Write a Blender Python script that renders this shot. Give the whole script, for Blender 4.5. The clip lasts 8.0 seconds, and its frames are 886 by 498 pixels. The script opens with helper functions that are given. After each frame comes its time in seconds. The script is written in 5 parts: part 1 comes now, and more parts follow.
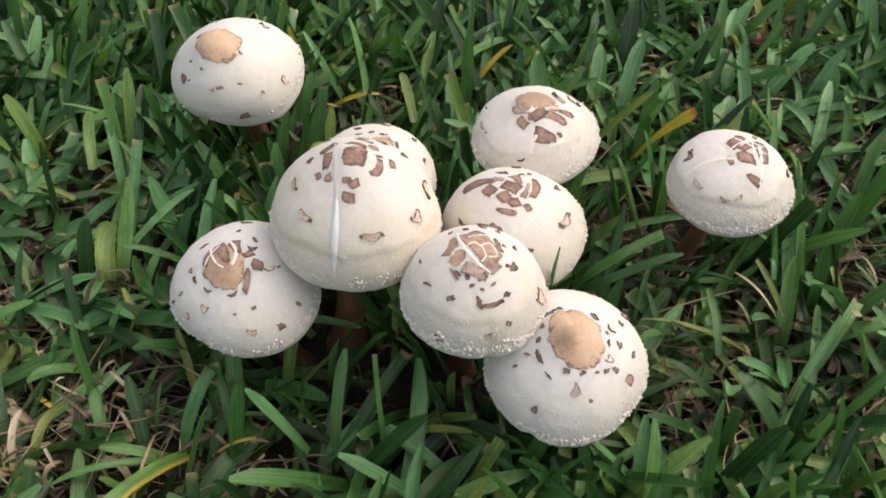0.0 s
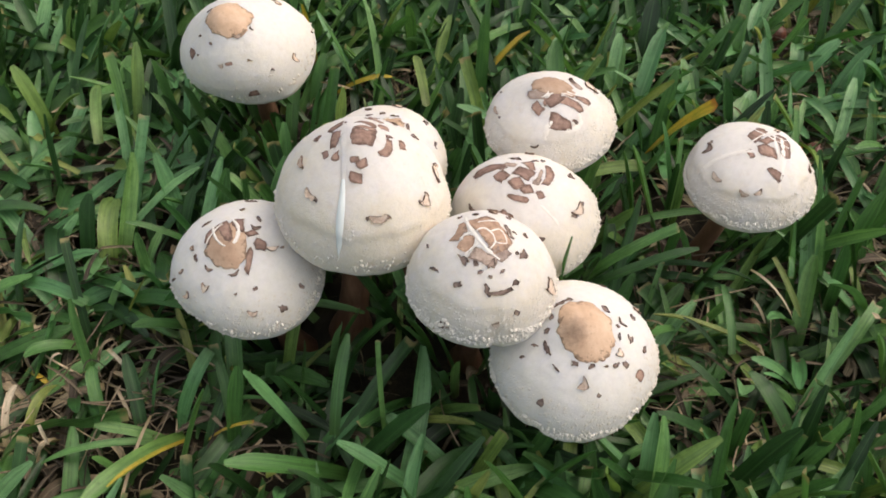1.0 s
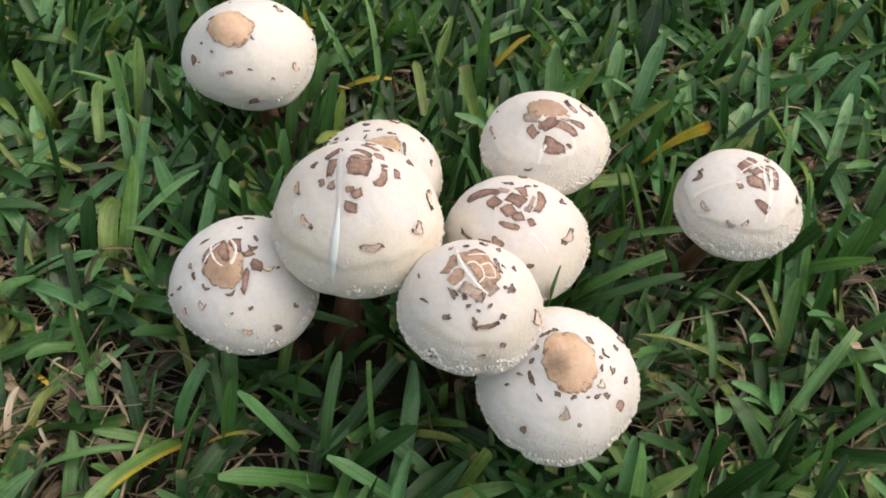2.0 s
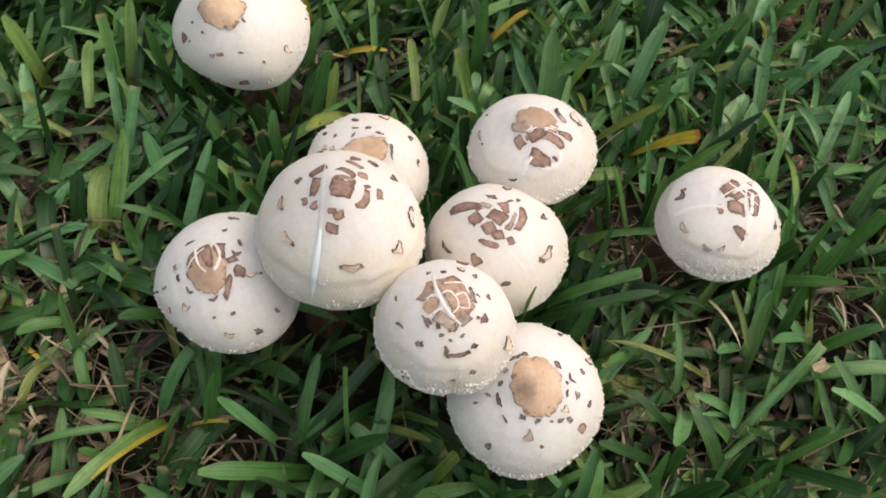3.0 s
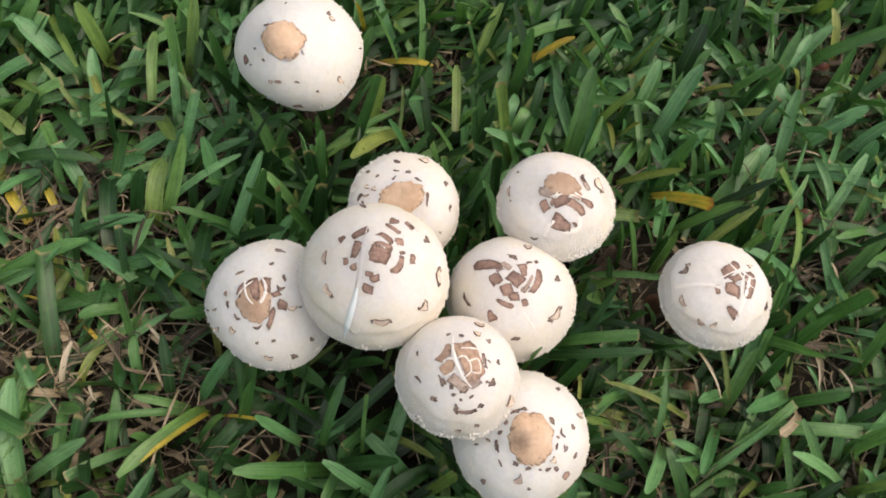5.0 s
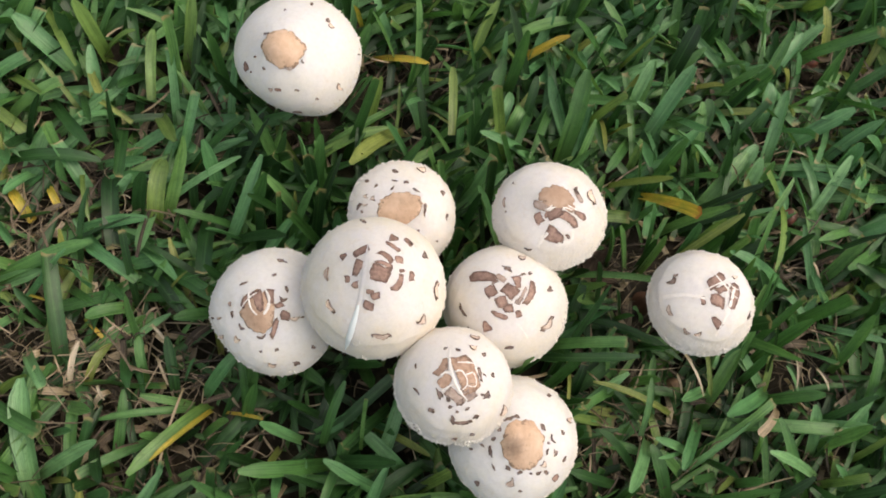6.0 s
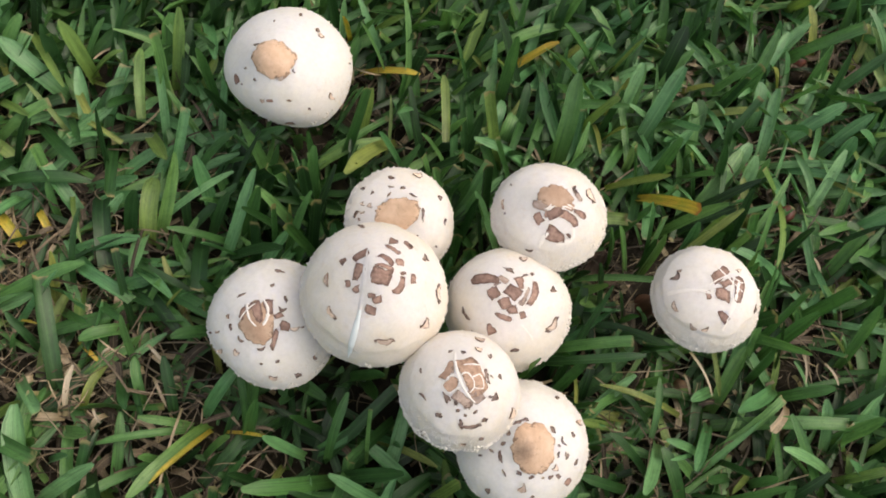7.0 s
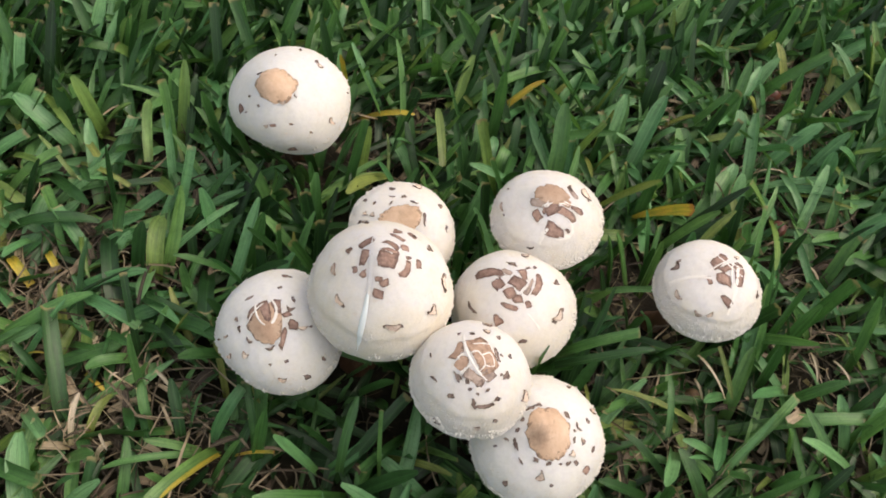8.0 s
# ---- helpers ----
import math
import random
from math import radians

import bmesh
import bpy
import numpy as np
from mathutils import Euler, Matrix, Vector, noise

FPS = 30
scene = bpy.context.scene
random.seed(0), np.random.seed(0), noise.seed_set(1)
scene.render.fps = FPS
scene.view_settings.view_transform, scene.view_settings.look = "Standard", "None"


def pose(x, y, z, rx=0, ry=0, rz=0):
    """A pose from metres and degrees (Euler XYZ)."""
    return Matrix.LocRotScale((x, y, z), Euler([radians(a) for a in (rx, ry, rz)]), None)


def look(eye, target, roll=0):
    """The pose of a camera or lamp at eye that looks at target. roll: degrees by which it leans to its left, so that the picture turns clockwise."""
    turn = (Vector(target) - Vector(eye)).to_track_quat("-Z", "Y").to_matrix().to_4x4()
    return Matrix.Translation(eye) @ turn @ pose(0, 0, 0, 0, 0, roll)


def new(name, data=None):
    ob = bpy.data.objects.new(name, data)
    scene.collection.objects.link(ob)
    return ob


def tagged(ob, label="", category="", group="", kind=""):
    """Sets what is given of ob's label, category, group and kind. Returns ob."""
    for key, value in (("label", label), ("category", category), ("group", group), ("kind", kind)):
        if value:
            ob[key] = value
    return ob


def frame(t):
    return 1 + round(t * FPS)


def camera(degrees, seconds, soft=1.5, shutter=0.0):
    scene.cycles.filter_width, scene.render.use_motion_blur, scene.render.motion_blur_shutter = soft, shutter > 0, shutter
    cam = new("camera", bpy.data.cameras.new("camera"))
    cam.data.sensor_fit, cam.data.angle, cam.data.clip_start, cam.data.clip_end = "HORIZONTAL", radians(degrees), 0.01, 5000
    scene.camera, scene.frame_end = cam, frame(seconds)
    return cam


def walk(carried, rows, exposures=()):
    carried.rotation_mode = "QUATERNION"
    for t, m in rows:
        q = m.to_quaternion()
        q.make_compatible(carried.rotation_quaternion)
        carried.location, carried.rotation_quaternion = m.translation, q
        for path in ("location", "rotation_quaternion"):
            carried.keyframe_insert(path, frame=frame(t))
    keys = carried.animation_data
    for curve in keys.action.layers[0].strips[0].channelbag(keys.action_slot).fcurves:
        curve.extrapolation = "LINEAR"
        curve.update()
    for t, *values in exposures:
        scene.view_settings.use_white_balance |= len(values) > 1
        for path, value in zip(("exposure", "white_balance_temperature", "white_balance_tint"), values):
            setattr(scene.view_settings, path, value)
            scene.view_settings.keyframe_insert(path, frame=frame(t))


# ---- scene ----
cam = camera(56.0, 8.0, soft=1.8)
PATH = [
    (0, (0.00608, 0.00691, 0.36639), (0.00621, 0.34732, 0.00017), 0.19),
    (0.5, (0.01253, 0.01547, 0.35811), (0.01327, 0.35347, -0.01034), 0.86),
    (1, (0.00658, 0.01170, 0.35649), (0.00123, 0.34893, -0.01264), 1.38),
    (1.5, (0.00876, 0.01827, 0.36605), (0.00174, 0.35072, -0.00735), 1.74),
    (1.7, (0.00772, 0.02179, 0.37173), (0.00138, 0.35002, -0.00540), 2.23),
    (2.8, (0.01373, 0.05680, 0.41556), (0.01499, 0.33485, 0.00000), 6.16),
    (3, (0.01265, 0.06761, 0.42106), (0.01467, 0.33445, -0.00179), 7.22),
    (3.5, (0.01287, 0.08454, 0.43445), (0.01537, 0.31761, -0.00790), 10.31),
    (4, (0.00301, 0.10708, 0.47157), (0.00386, 0.33260, 0.02532), 11.54),
    (4.5, (-0.00550, 0.11205, 0.49662), (-0.00640, 0.33250, 0.04785), 11.90),
    (4.7, (-0.00358, 0.11376, 0.49618), (-0.00372, 0.32906, 0.04491), 12.52),
    (5.8, (-0.01539, 0.13405, 0.51396), (-0.00058, 0.31787, 0.04921), 18.30),
    (6, (-0.01831, 0.14224, 0.52277), (-0.00035, 0.32037, 0.05592), 18.91),
    (6.5, (-0.01950, 0.14892, 0.52649), (0.00154, 0.32083, 0.05744), 18.67),
    (7, (-0.01994, 0.12898, 0.51003), (-0.00034, 0.32684, 0.05126), 16.55),
    (7.5, (-0.00321, 0.08776, 0.48340), (0.01549, 0.32042, 0.04122), 14.05),
    (8, (-0.01079, 0.05779, 0.48305), (-0.00335, 0.32906, 0.06311), 9.93),
]
walk(cam, [(t, look(eye, target, roll)) for t, eye, target, roll in PATH],
     exposures=[(0.0, 0.21, 6800, 8), (1.5, 0.20, 6800, 8), (3.0, 0.17, 6800, 8), (3.9, 0.14, 6800, 8), (4.6, 0.20, 6800, 8), (6.0, 0.23, 6800, 8), (8.0, 0.23, 6800, 8)])

# ---- light ----
world = bpy.data.worlds.new("sky")
scene.world = world
world.use_nodes = True
wn = world.node_tree
sky = wn.nodes.new("ShaderNodeTexSky")
sky.sky_type = "NISHITA"
sky.sun_disc = False
sky.sun_elevation = radians(52)
sky.sun_rotation = radians(70)
sky.air_density, sky.dust_density, sky.ozone_density = 0.5, 6.0, 0.2
wn.nodes["Background"].inputs["Strength"].default_value = 0.15
wn.links.new(sky.outputs["Color"], wn.nodes["Background"].inputs["Color"])

sun = new("sun", bpy.data.lights.new("sun", "SUN"))
sun.data.energy, sun.data.angle, sun.data.color = 1.0, radians(125), (0.97, 0.96, 0.86)
sun.matrix_world = look((-0.40, -0.72, 1.5), (0, 0, 0))


# ---- materials ----
def material(name, rough=0.6):
    mat = bpy.data.materials.new(name)
    mat.use_nodes = True
    shader = mat.node_tree.nodes["Principled BSDF"]
    shader.inputs["Roughness"].default_value = rough
    return mat, mat.node_tree, shader


def node(tree, kind, **values):
    made = tree.nodes.new(kind)
    for key, value in values.items():
        made.inputs[key.replace("_", " ")].default_value = value
    return made


def ramp(tree, source, stops):
    made = tree.nodes.new("ShaderNodeValToRGB")
    while len(made.color_ramp.elements) < len(stops):
        made.color_ramp.elements.new(0.5)
    for element, (place, color) in zip(made.color_ramp.elements, stops):
        element.position, element.color = place, (*color, 1)
    tree.links.new(source, made.inputs["Fac"])
    return made


def blend(tree, kind, factor, a, b):
    """Mixes two colours; each argument may be a socket or a value."""
    made = tree.nodes.new("ShaderNodeMix")
    made.data_type, made.blend_type = "RGBA", kind
    for slot, value in ((0, factor), (6, a), (7, b)):
        if isinstance(value, bpy.types.NodeSocket):
            tree.links.new(value, made.inputs[slot])
        elif slot == 0:
            made.inputs[slot].default_value = value
        else:
            made.inputs[slot].default_value = (*value, 1)
    return made.outputs[2]


def reckon(tree, kind, a, b=0.0):
    made = tree.nodes.new("ShaderNodeMath")
    made.operation = kind
    for slot, value in ((0, a), (1, b)):
        if isinstance(value, bpy.types.NodeSocket):
            tree.links.new(value, made.inputs[slot])
        else:
            made.inputs[slot].default_value = value
    return made.outputs[0]


def relief(tree, shader, height, strength, distance):
    made = node(tree, "ShaderNodeBump", Strength=strength, Distance=distance)
    tree.links.new(height, made.inputs["Height"])
    tree.links.new(made.outputs["Normal"], shader.inputs["Normal"])


def grain(tree, scale, detail=4.0, rough=0.6, stretch=None):
    coords = tree.nodes.new("ShaderNodeTexCoord").outputs["Object"]
    if stretch:
        mapping = tree.nodes.new("ShaderNodeMapping")
        mapping.inputs["Scale"].default_value = stretch
        tree.links.new(coords, mapping.inputs["Vector"])
        coords = mapping.outputs["Vector"]
    made = node(tree, "ShaderNodeTexNoise", Scale=scale, Detail=detail, Roughness=rough)
    tree.links.new(coords, made.inputs["Vector"])
    return made.outputs["Fac"]


def cap_material(name, base, cream, wet, deep=0.5):
    """Matt, faintly translucent mushroom skin with cream staining and a felted grain."""
    mat, tree, shader = material(name, 0.62)
    split = tree.nodes.new("ShaderNodeSeparateXYZ")
    tree.links.new(tree.nodes.new("ShaderNodeTexCoord").outputs["Object"], split.inputs[0])
    away = reckon(tree, "SQRT", reckon(tree, "ADD", reckon(tree, "POWER", split.outputs[0], 2.0), reckon(tree, "POWER", split.outputs[1], 2.0)))
    spread = reckon(tree, "ADD", grain(tree, 45, 5, 0.65), reckon(tree, "MULTIPLY", reckon(tree, "SUBTRACT", away, 0.024), 14.0))
    stain = ramp(tree, spread, [(0.40, base), (0.72, cream)])
    fine = ramp(tree, grain(tree, 420, 3, 0.7), [(0.3, (0.93, 0.93, 0.93)), (0.6, (1, 1, 1))])
    color = blend(tree, "MULTIPLY", 1.0, stain.outputs["Color"], fine.outputs["Color"])
    blot = ramp(tree, grain(tree, 130, 4, 0.7), [(0.60, (1, 1, 1)), (0.74, wet)])
    color = blend(tree, "MULTIPLY", 1.0, color, blot.outputs["Color"])
    tree.links.new(color, shader.inputs["Base Color"])
    shader.inputs["Subsurface Weight"].default_value = deep
    shader.inputs["Subsurface Radius"].default_value = (1.0, 0.92, 0.72)
    shader.inputs["Subsurface Scale"].default_value = 0.011
    shader.inputs["Specular IOR Level"].default_value = 0.35
    height = reckon(tree, "ADD", grain(tree, 900, 3, 0.7), reckon(tree, "MULTIPLY", grain(tree, 160, 3, 0.6), 0.6))
    net = node(tree, "ShaderNodeTexVoronoi", Scale=430.0)
    net.feature = "DISTANCE_TO_EDGE"
    tree.links.new(tree.nodes.new("ShaderNodeTexCoord").outputs["Object"], net.inputs["Vector"])
    crack = ramp(tree, net.outputs["Distance"], [(0.0, (0, 0, 0)), (0.22, (1, 1, 1))])
    outer = ramp(tree, reckon(tree, "ADD", away, reckon(tree, "MULTIPLY", grain(tree, 90, 3), 0.012)), [(0.030, (0, 0, 0)), (0.038, (1, 1, 1))])
    height = reckon(tree, "ADD", height, reckon(tree, "MULTIPLY", reckon(tree, "MULTIPLY", crack.outputs["Color"], outer.outputs["Color"]), 0.4))
    relief(tree, shader, height, 0.22, 0.0006)
    return mat


CAP_SKIN = cap_material("cap_skin", (0.768, 0.739, 0.724), (0.757, 0.700, 0.605), (0.94, 0.89, 0.84), 0.6)
CAP_PALE = cap_material("cap_pale", (0.762, 0.747, 0.742), (0.752, 0.727, 0.683), (0.94, 0.91, 0.88), 0.6)
STRIP_SKIN = cap_material("strip_skin", (0.83, 0.795, 0.765), (0.83, 0.775, 0.69), (0.96, 0.92, 0.88), 0.0)
CAP_WART = cap_material("cap_wart", (0.74, 0.715, 0.695), (0.735, 0.69, 0.62), (0.97, 0.95, 0.92), 0.0)


def scale_material(name, light, mid, dark, low=0.3, high=0.7, rim=0.75, soot=0.0, coarse=260, spot=None):
    """Dry torn skin; u runs from the middle of the scale (0) to its dark, curled rim (1). The rim's colour also holds
    the shadow of the step.
    """
    mat, tree, shader = material(name, 0.7)
    tone = ramp(tree, grain(tree, coarse, 5, 0.55 if coarse < 200 else 0.7), [(low, dark), (0.5, mid), (high, light)])
    offset = tree.nodes.new("ShaderNodeObjectInfo").outputs["Random"]
    vary = ramp(tree, offset, [(0.0, (0.70, 0.68, 0.70)), (1.0, (1.14, 1.12, 1.10))])
    color = blend(tree, "MULTIPLY", 1.0, tone.outputs["Color"], vary.outputs["Color"])
    split = tree.nodes.new("ShaderNodeSeparateXYZ")
    tree.links.new(tree.nodes.new("ShaderNodeUVMap").outputs["UV"], split.inputs[0])
    ragged = reckon(tree, "ADD", split.outputs[0], reckon(tree, "MULTIPLY", reckon(tree, "SUBTRACT", grain(tree, 300, 5, 0.75), 0.5), 1.7))
    # dark torn edge, with the shadow at the scale's step painted in
    edge = ramp(tree, ragged, [(rim, (0, 0, 0)), (min(rim + 0.30, 1.0), (1, 1, 1))])
    color = blend(tree, "MIX", reckon(tree, "MULTIPLY", edge.outputs["Color"], 0.72), color, tuple(0.42 * v for v in dark))
    if soot:
        specks = ramp(tree, grain(tree, 330, 5, 0.75), [(0.56, (1, 1, 1)), (0.66, (0.45, 0.42, 0.42))])
        color = blend(tree, "MULTIPLY", soot, color, specks.outputs["Color"])
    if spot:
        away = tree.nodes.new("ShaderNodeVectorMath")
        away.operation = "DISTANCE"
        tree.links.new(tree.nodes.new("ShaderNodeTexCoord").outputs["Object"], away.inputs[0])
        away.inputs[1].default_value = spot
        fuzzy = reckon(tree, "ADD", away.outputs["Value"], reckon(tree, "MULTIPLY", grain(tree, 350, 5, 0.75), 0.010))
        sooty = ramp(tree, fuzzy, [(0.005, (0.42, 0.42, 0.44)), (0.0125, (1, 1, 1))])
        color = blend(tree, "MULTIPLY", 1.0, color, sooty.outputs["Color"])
    tree.links.new(color, shader.inputs["Base Color"])
    shader.inputs["Specular IOR Level"].default_value = 0.3
    relief(tree, shader, grain(tree, 700, 4, 0.7), 0.6, 0.0005)
    return mat


SCALE = {
    # the brown scale's low rim value widens this painted edge shadow
    "cell": scale_material("brown_scale", (0.485, 0.335, 0.275), (0.345, 0.228, 0.187), (0.208, 0.13, 0.108), rim=0.60),
    "tan": scale_material("tan_plate", (0.54, 0.385, 0.295), (0.42, 0.285, 0.212), (0.27, 0.175, 0.13), 0.28, 0.7, 0.80, 0.35, 200),
    "grey": scale_material("grey_brown_scale", (0.585, 0.481, 0.423), (0.429, 0.338, 0.293), (0.26, 0.195, 0.169), 0.3, 0.7, 0.75, 0.3, 240),
    "fleck": scale_material("dark_scale", (0.468, 0.364, 0.312), (0.273, 0.202, 0.176), (0.13, 0.091, 0.078), rim=0.6),
    "pale": scale_material("pale_scale", (0.86, 0.78, 0.68), (0.78, 0.65, 0.54), (0.48, 0.34, 0.26)),
    "disc": scale_material("tan_scale", (0.728, 0.559, 0.429), (0.611, 0.436, 0.312), (0.448, 0.299, 0.208), 0.25, 0.7, 0.97, 0.3, 95),
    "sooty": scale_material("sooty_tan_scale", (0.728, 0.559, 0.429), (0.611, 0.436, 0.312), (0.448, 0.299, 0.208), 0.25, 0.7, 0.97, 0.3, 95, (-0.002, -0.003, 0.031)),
}

STEM_SKIN, tree, shader = material("stem_skin", 0.7)
tone = ramp(tree, grain(tree, 60, 5, 0.7, (1, 1, 0.18)), [(0.3, (0.072, 0.034, 0.021)), (0.55, (0.169, 0.081, 0.048)), (0.8, (0.351, 0.208, 0.13))])
tree.links.new(tone.outputs["Color"], shader.inputs["Base Color"])
relief(tree, shader, grain(tree, 300, 4, 0.7, (1, 1, 0.2)), 0.6, 0.001)

GILL, tree, shader = material("gill", 0.7)
tone = ramp(tree, grain(tree, 80, 3), [(0.3, (0.756, 0.671, 0.537)), (0.7, (0.9, 0.83, 0.695))])
tree.links.new(tone.outputs["Color"], shader.inputs["Base Color"])

TORN, tree, shader = material("torn_flesh", 0.4)
tone = ramp(tree, grain(tree, 200, 3), [(0.3, (0.76, 0.82, 0.84)), (0.7, (0.82, 0.88, 0.90))])
tree.links.new(tone.outputs["Color"], shader.inputs["Base Color"])


def blade_material(name, stops, rib, thin=0.15, rough=0.36, tip=None, patches=None):
    """Leaf with a paler midrib and fine veins along it; u runs across the blade, v along it."""
    mat, tree, shader = material(name, rough)
    uv = tree.nodes.new("ShaderNodeUVMap")
    split = tree.nodes.new("ShaderNodeSeparateXYZ")
    tree.links.new(uv.outputs["UV"], split.inputs[0])
    u, v = split.outputs[0], split.outputs[1]
    chance = reckon(tree, "ADD", tree.nodes.new("ShaderNodeObjectInfo").outputs["Random"], tree.nodes.new("ShaderNodeNewGeometry").outputs["Random Per Island"])
    chance = reckon(tree, "FRACT", chance)
    color = ramp(tree, chance, stops).outputs["Color"]
    mottled = ramp(tree, grain(tree, 70, 4, 0.65), [(0.25, (0.72, 0.74, 0.66)), (0.5, (1, 1, 1)), (0.8, (1.25, 1.16, 1.1))])
    color = blend(tree, "MULTIPLY", 1.0, color, mottled.outputs["Color"])
    if patches:
        fade = ramp(tree, grain(tree, 55, 5, 0.7), patches)
        color = blend(tree, "MIX", 0.75, color, fade.outputs["Color"])
    # streaks along the blade, and halves that differ a little
    drawn = tree.nodes.new("ShaderNodeCombineXYZ")
    tree.links.new(reckon(tree, "MULTIPLY", u, 7.0), drawn.inputs[0])
    tree.links.new(reckon(tree, "MULTIPLY", v, 1.6), drawn.inputs[1])
    tree.links.new(reckon(tree, "MULTIPLY", chance, 60.0), drawn.inputs[2])
    streak = node(tree, "ShaderNodeTexNoise", Scale=1.0, Detail=4.0, Roughness=0.65)
    tree.links.new(drawn.outputs[0], streak.inputs["Vector"])
    streaks = ramp(tree, streak.outputs["Fac"], [(0.28, (0.50, 0.55, 0.47)), (0.5, (1, 1, 1)), (0.72, (1.48, 1.36, 1.30))])
    color = blend(tree, "MULTIPLY", 1.0, color, streaks.outputs["Color"])
    # darker and yellower towards the foot, over the first 0.3 of v
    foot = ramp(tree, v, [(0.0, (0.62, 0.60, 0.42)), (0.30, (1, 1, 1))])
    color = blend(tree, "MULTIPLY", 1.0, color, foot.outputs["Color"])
    worn_spots = ramp(tree, grain(tree, 330, 5, 0.75), [(0.34, (0.62, 0.66, 0.58)), (0.46, (1, 1, 1)), (0.62, (1, 1, 1)), (0.74, (1.5, 1.4, 1.45))])
    color = blend(tree, "MULTIPLY", 0.8, color, worn_spots.outputs["Color"])
    off = reckon(tree, "ABSOLUTE", reckon(tree, "SUBTRACT", u, 0.5))
    line = ramp(tree, off, [(0.0, (1, 1, 1)), (0.07, (0, 0, 0))])
    color = blend(tree, "MIX", reckon(tree, "MULTIPLY", line.outputs["Color"], 0.28), color, rib)
    vein = reckon(tree, "SINE", reckon(tree, "MULTIPLY", u, 95.0))
    color = blend(tree, "MULTIPLY", reckon(tree, "MULTIPLY", reckon(tree, "ADD", vein, 1.0), 0.17), color, (0.5, 0.55, 0.45))
    if tip:
        worn = node(tree, "ShaderNodeTexNoise", Scale=180.0, Detail=3.0)
        tree.links.new(tree.nodes.new("ShaderNodeTexCoord").outputs["Object"], worn.inputs["Vector"])
        start, span, tint = tip
        edge = reckon(tree, "ADD", v, reckon(tree, "MULTIPLY", reckon(tree, "SUBTRACT", worn.outputs["Fac"], 0.5), 0.16))
        mask = ramp(tree, edge, [(start, (0, 0, 0)), (min(start + span, 1.0), (1, 1, 1))])
        color = blend(tree, "MIX", mask.outputs["Color"], color, tint)
    tree.links.new(color, shader.inputs["Base Color"])
    shader.inputs["Specular IOR Level"].default_value = 0.62
    relief(tree, shader, reckon(tree, "ADD", reckon(tree, "MULTIPLY", vein, 0.25), grain(tree, 350, 3)), 0.35, 0.0005)
    if thin:
        glow = tree.nodes.new("ShaderNodeBsdfTranslucent")
        tree.links.new(blend(tree, "MULTIPLY", 1.0, color, (1.35, 1.45, 0.75)), glow.inputs["Color"])
        both = tree.nodes.new("ShaderNodeMixShader")
        both.inputs[0].default_value = thin
        tree.links.new(shader.outputs[0], both.inputs[1])
        tree.links.new(glow.outputs[0], both.inputs[2])
        tree.links.new(both.outputs[0], tree.nodes["Material Output"].inputs["Surface"])
    return mat


GREENS = [(0.0, (0.015, 0.049, 0.014)), (0.35, (0.036, 0.113, 0.03)), (0.65, (0.087, 0.227, 0.062)), (0.9, (0.146, 0.316, 0.100)), (1.0, (0.205, 0.317, 0.077))]
PALES = [(0.0, (0.085, 0.240, 0.090)), (0.5, (0.125, 0.315, 0.125)), (1.0, (0.195, 0.400, 0.175))]
YELLOWISH = [(0.0, (0.135, 0.245, 0.062)), (1.0, (0.29, 0.325, 0.085))]
GOLD = [(0.0, (0.58, 0.42, 0.060)), (1.0, (0.70, 0.50, 0.10))]
STRAW = [(0.0, (0.046, 0.033, 0.025)), (0.40, (0.125, 0.094, 0.068)), (0.75, (0.28, 0.22, 0.16)), (1.0, (0.676, 0.546, 0.403))]
RUST = [(0.0, (0.26, 0.085, 0.039)), (1.0, (0.416, 0.143, 0.065))]
BLEACHED = [(0.0, (0.50, 0.41, 0.31)), (1.0, (0.66, 0.57, 0.46))]
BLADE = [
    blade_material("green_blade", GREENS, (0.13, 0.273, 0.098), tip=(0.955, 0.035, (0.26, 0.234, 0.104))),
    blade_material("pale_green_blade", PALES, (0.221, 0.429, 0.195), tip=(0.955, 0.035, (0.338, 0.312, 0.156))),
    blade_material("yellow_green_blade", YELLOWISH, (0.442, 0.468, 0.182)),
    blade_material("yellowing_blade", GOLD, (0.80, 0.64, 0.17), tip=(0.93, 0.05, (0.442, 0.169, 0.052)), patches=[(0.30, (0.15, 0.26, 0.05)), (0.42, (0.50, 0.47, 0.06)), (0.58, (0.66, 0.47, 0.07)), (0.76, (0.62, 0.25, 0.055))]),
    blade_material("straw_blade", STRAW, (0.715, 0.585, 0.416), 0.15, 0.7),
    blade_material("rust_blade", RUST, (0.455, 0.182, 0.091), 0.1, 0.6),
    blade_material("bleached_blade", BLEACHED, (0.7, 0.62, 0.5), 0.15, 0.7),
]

SOIL, tree, shader = material("thatch_soil", 0.9)
tone = ramp(tree, grain(tree, 60, 6, 0.7), [(0.3, (0.012, 0.010, 0.006)), (0.5, (0.026, 0.019, 0.013)), (0.75, (0.095, 0.068, 0.048))])
patch = ramp(tree, grain(tree, 6, 4, 0.6), [(0.4, (0.75, 0.85, 0.6)), (0.65, (1.1, 1.0, 0.95))])
soil = blend(tree, "MULTIPLY", 1.0, tone.outputs["Color"], patch.outputs["Color"])
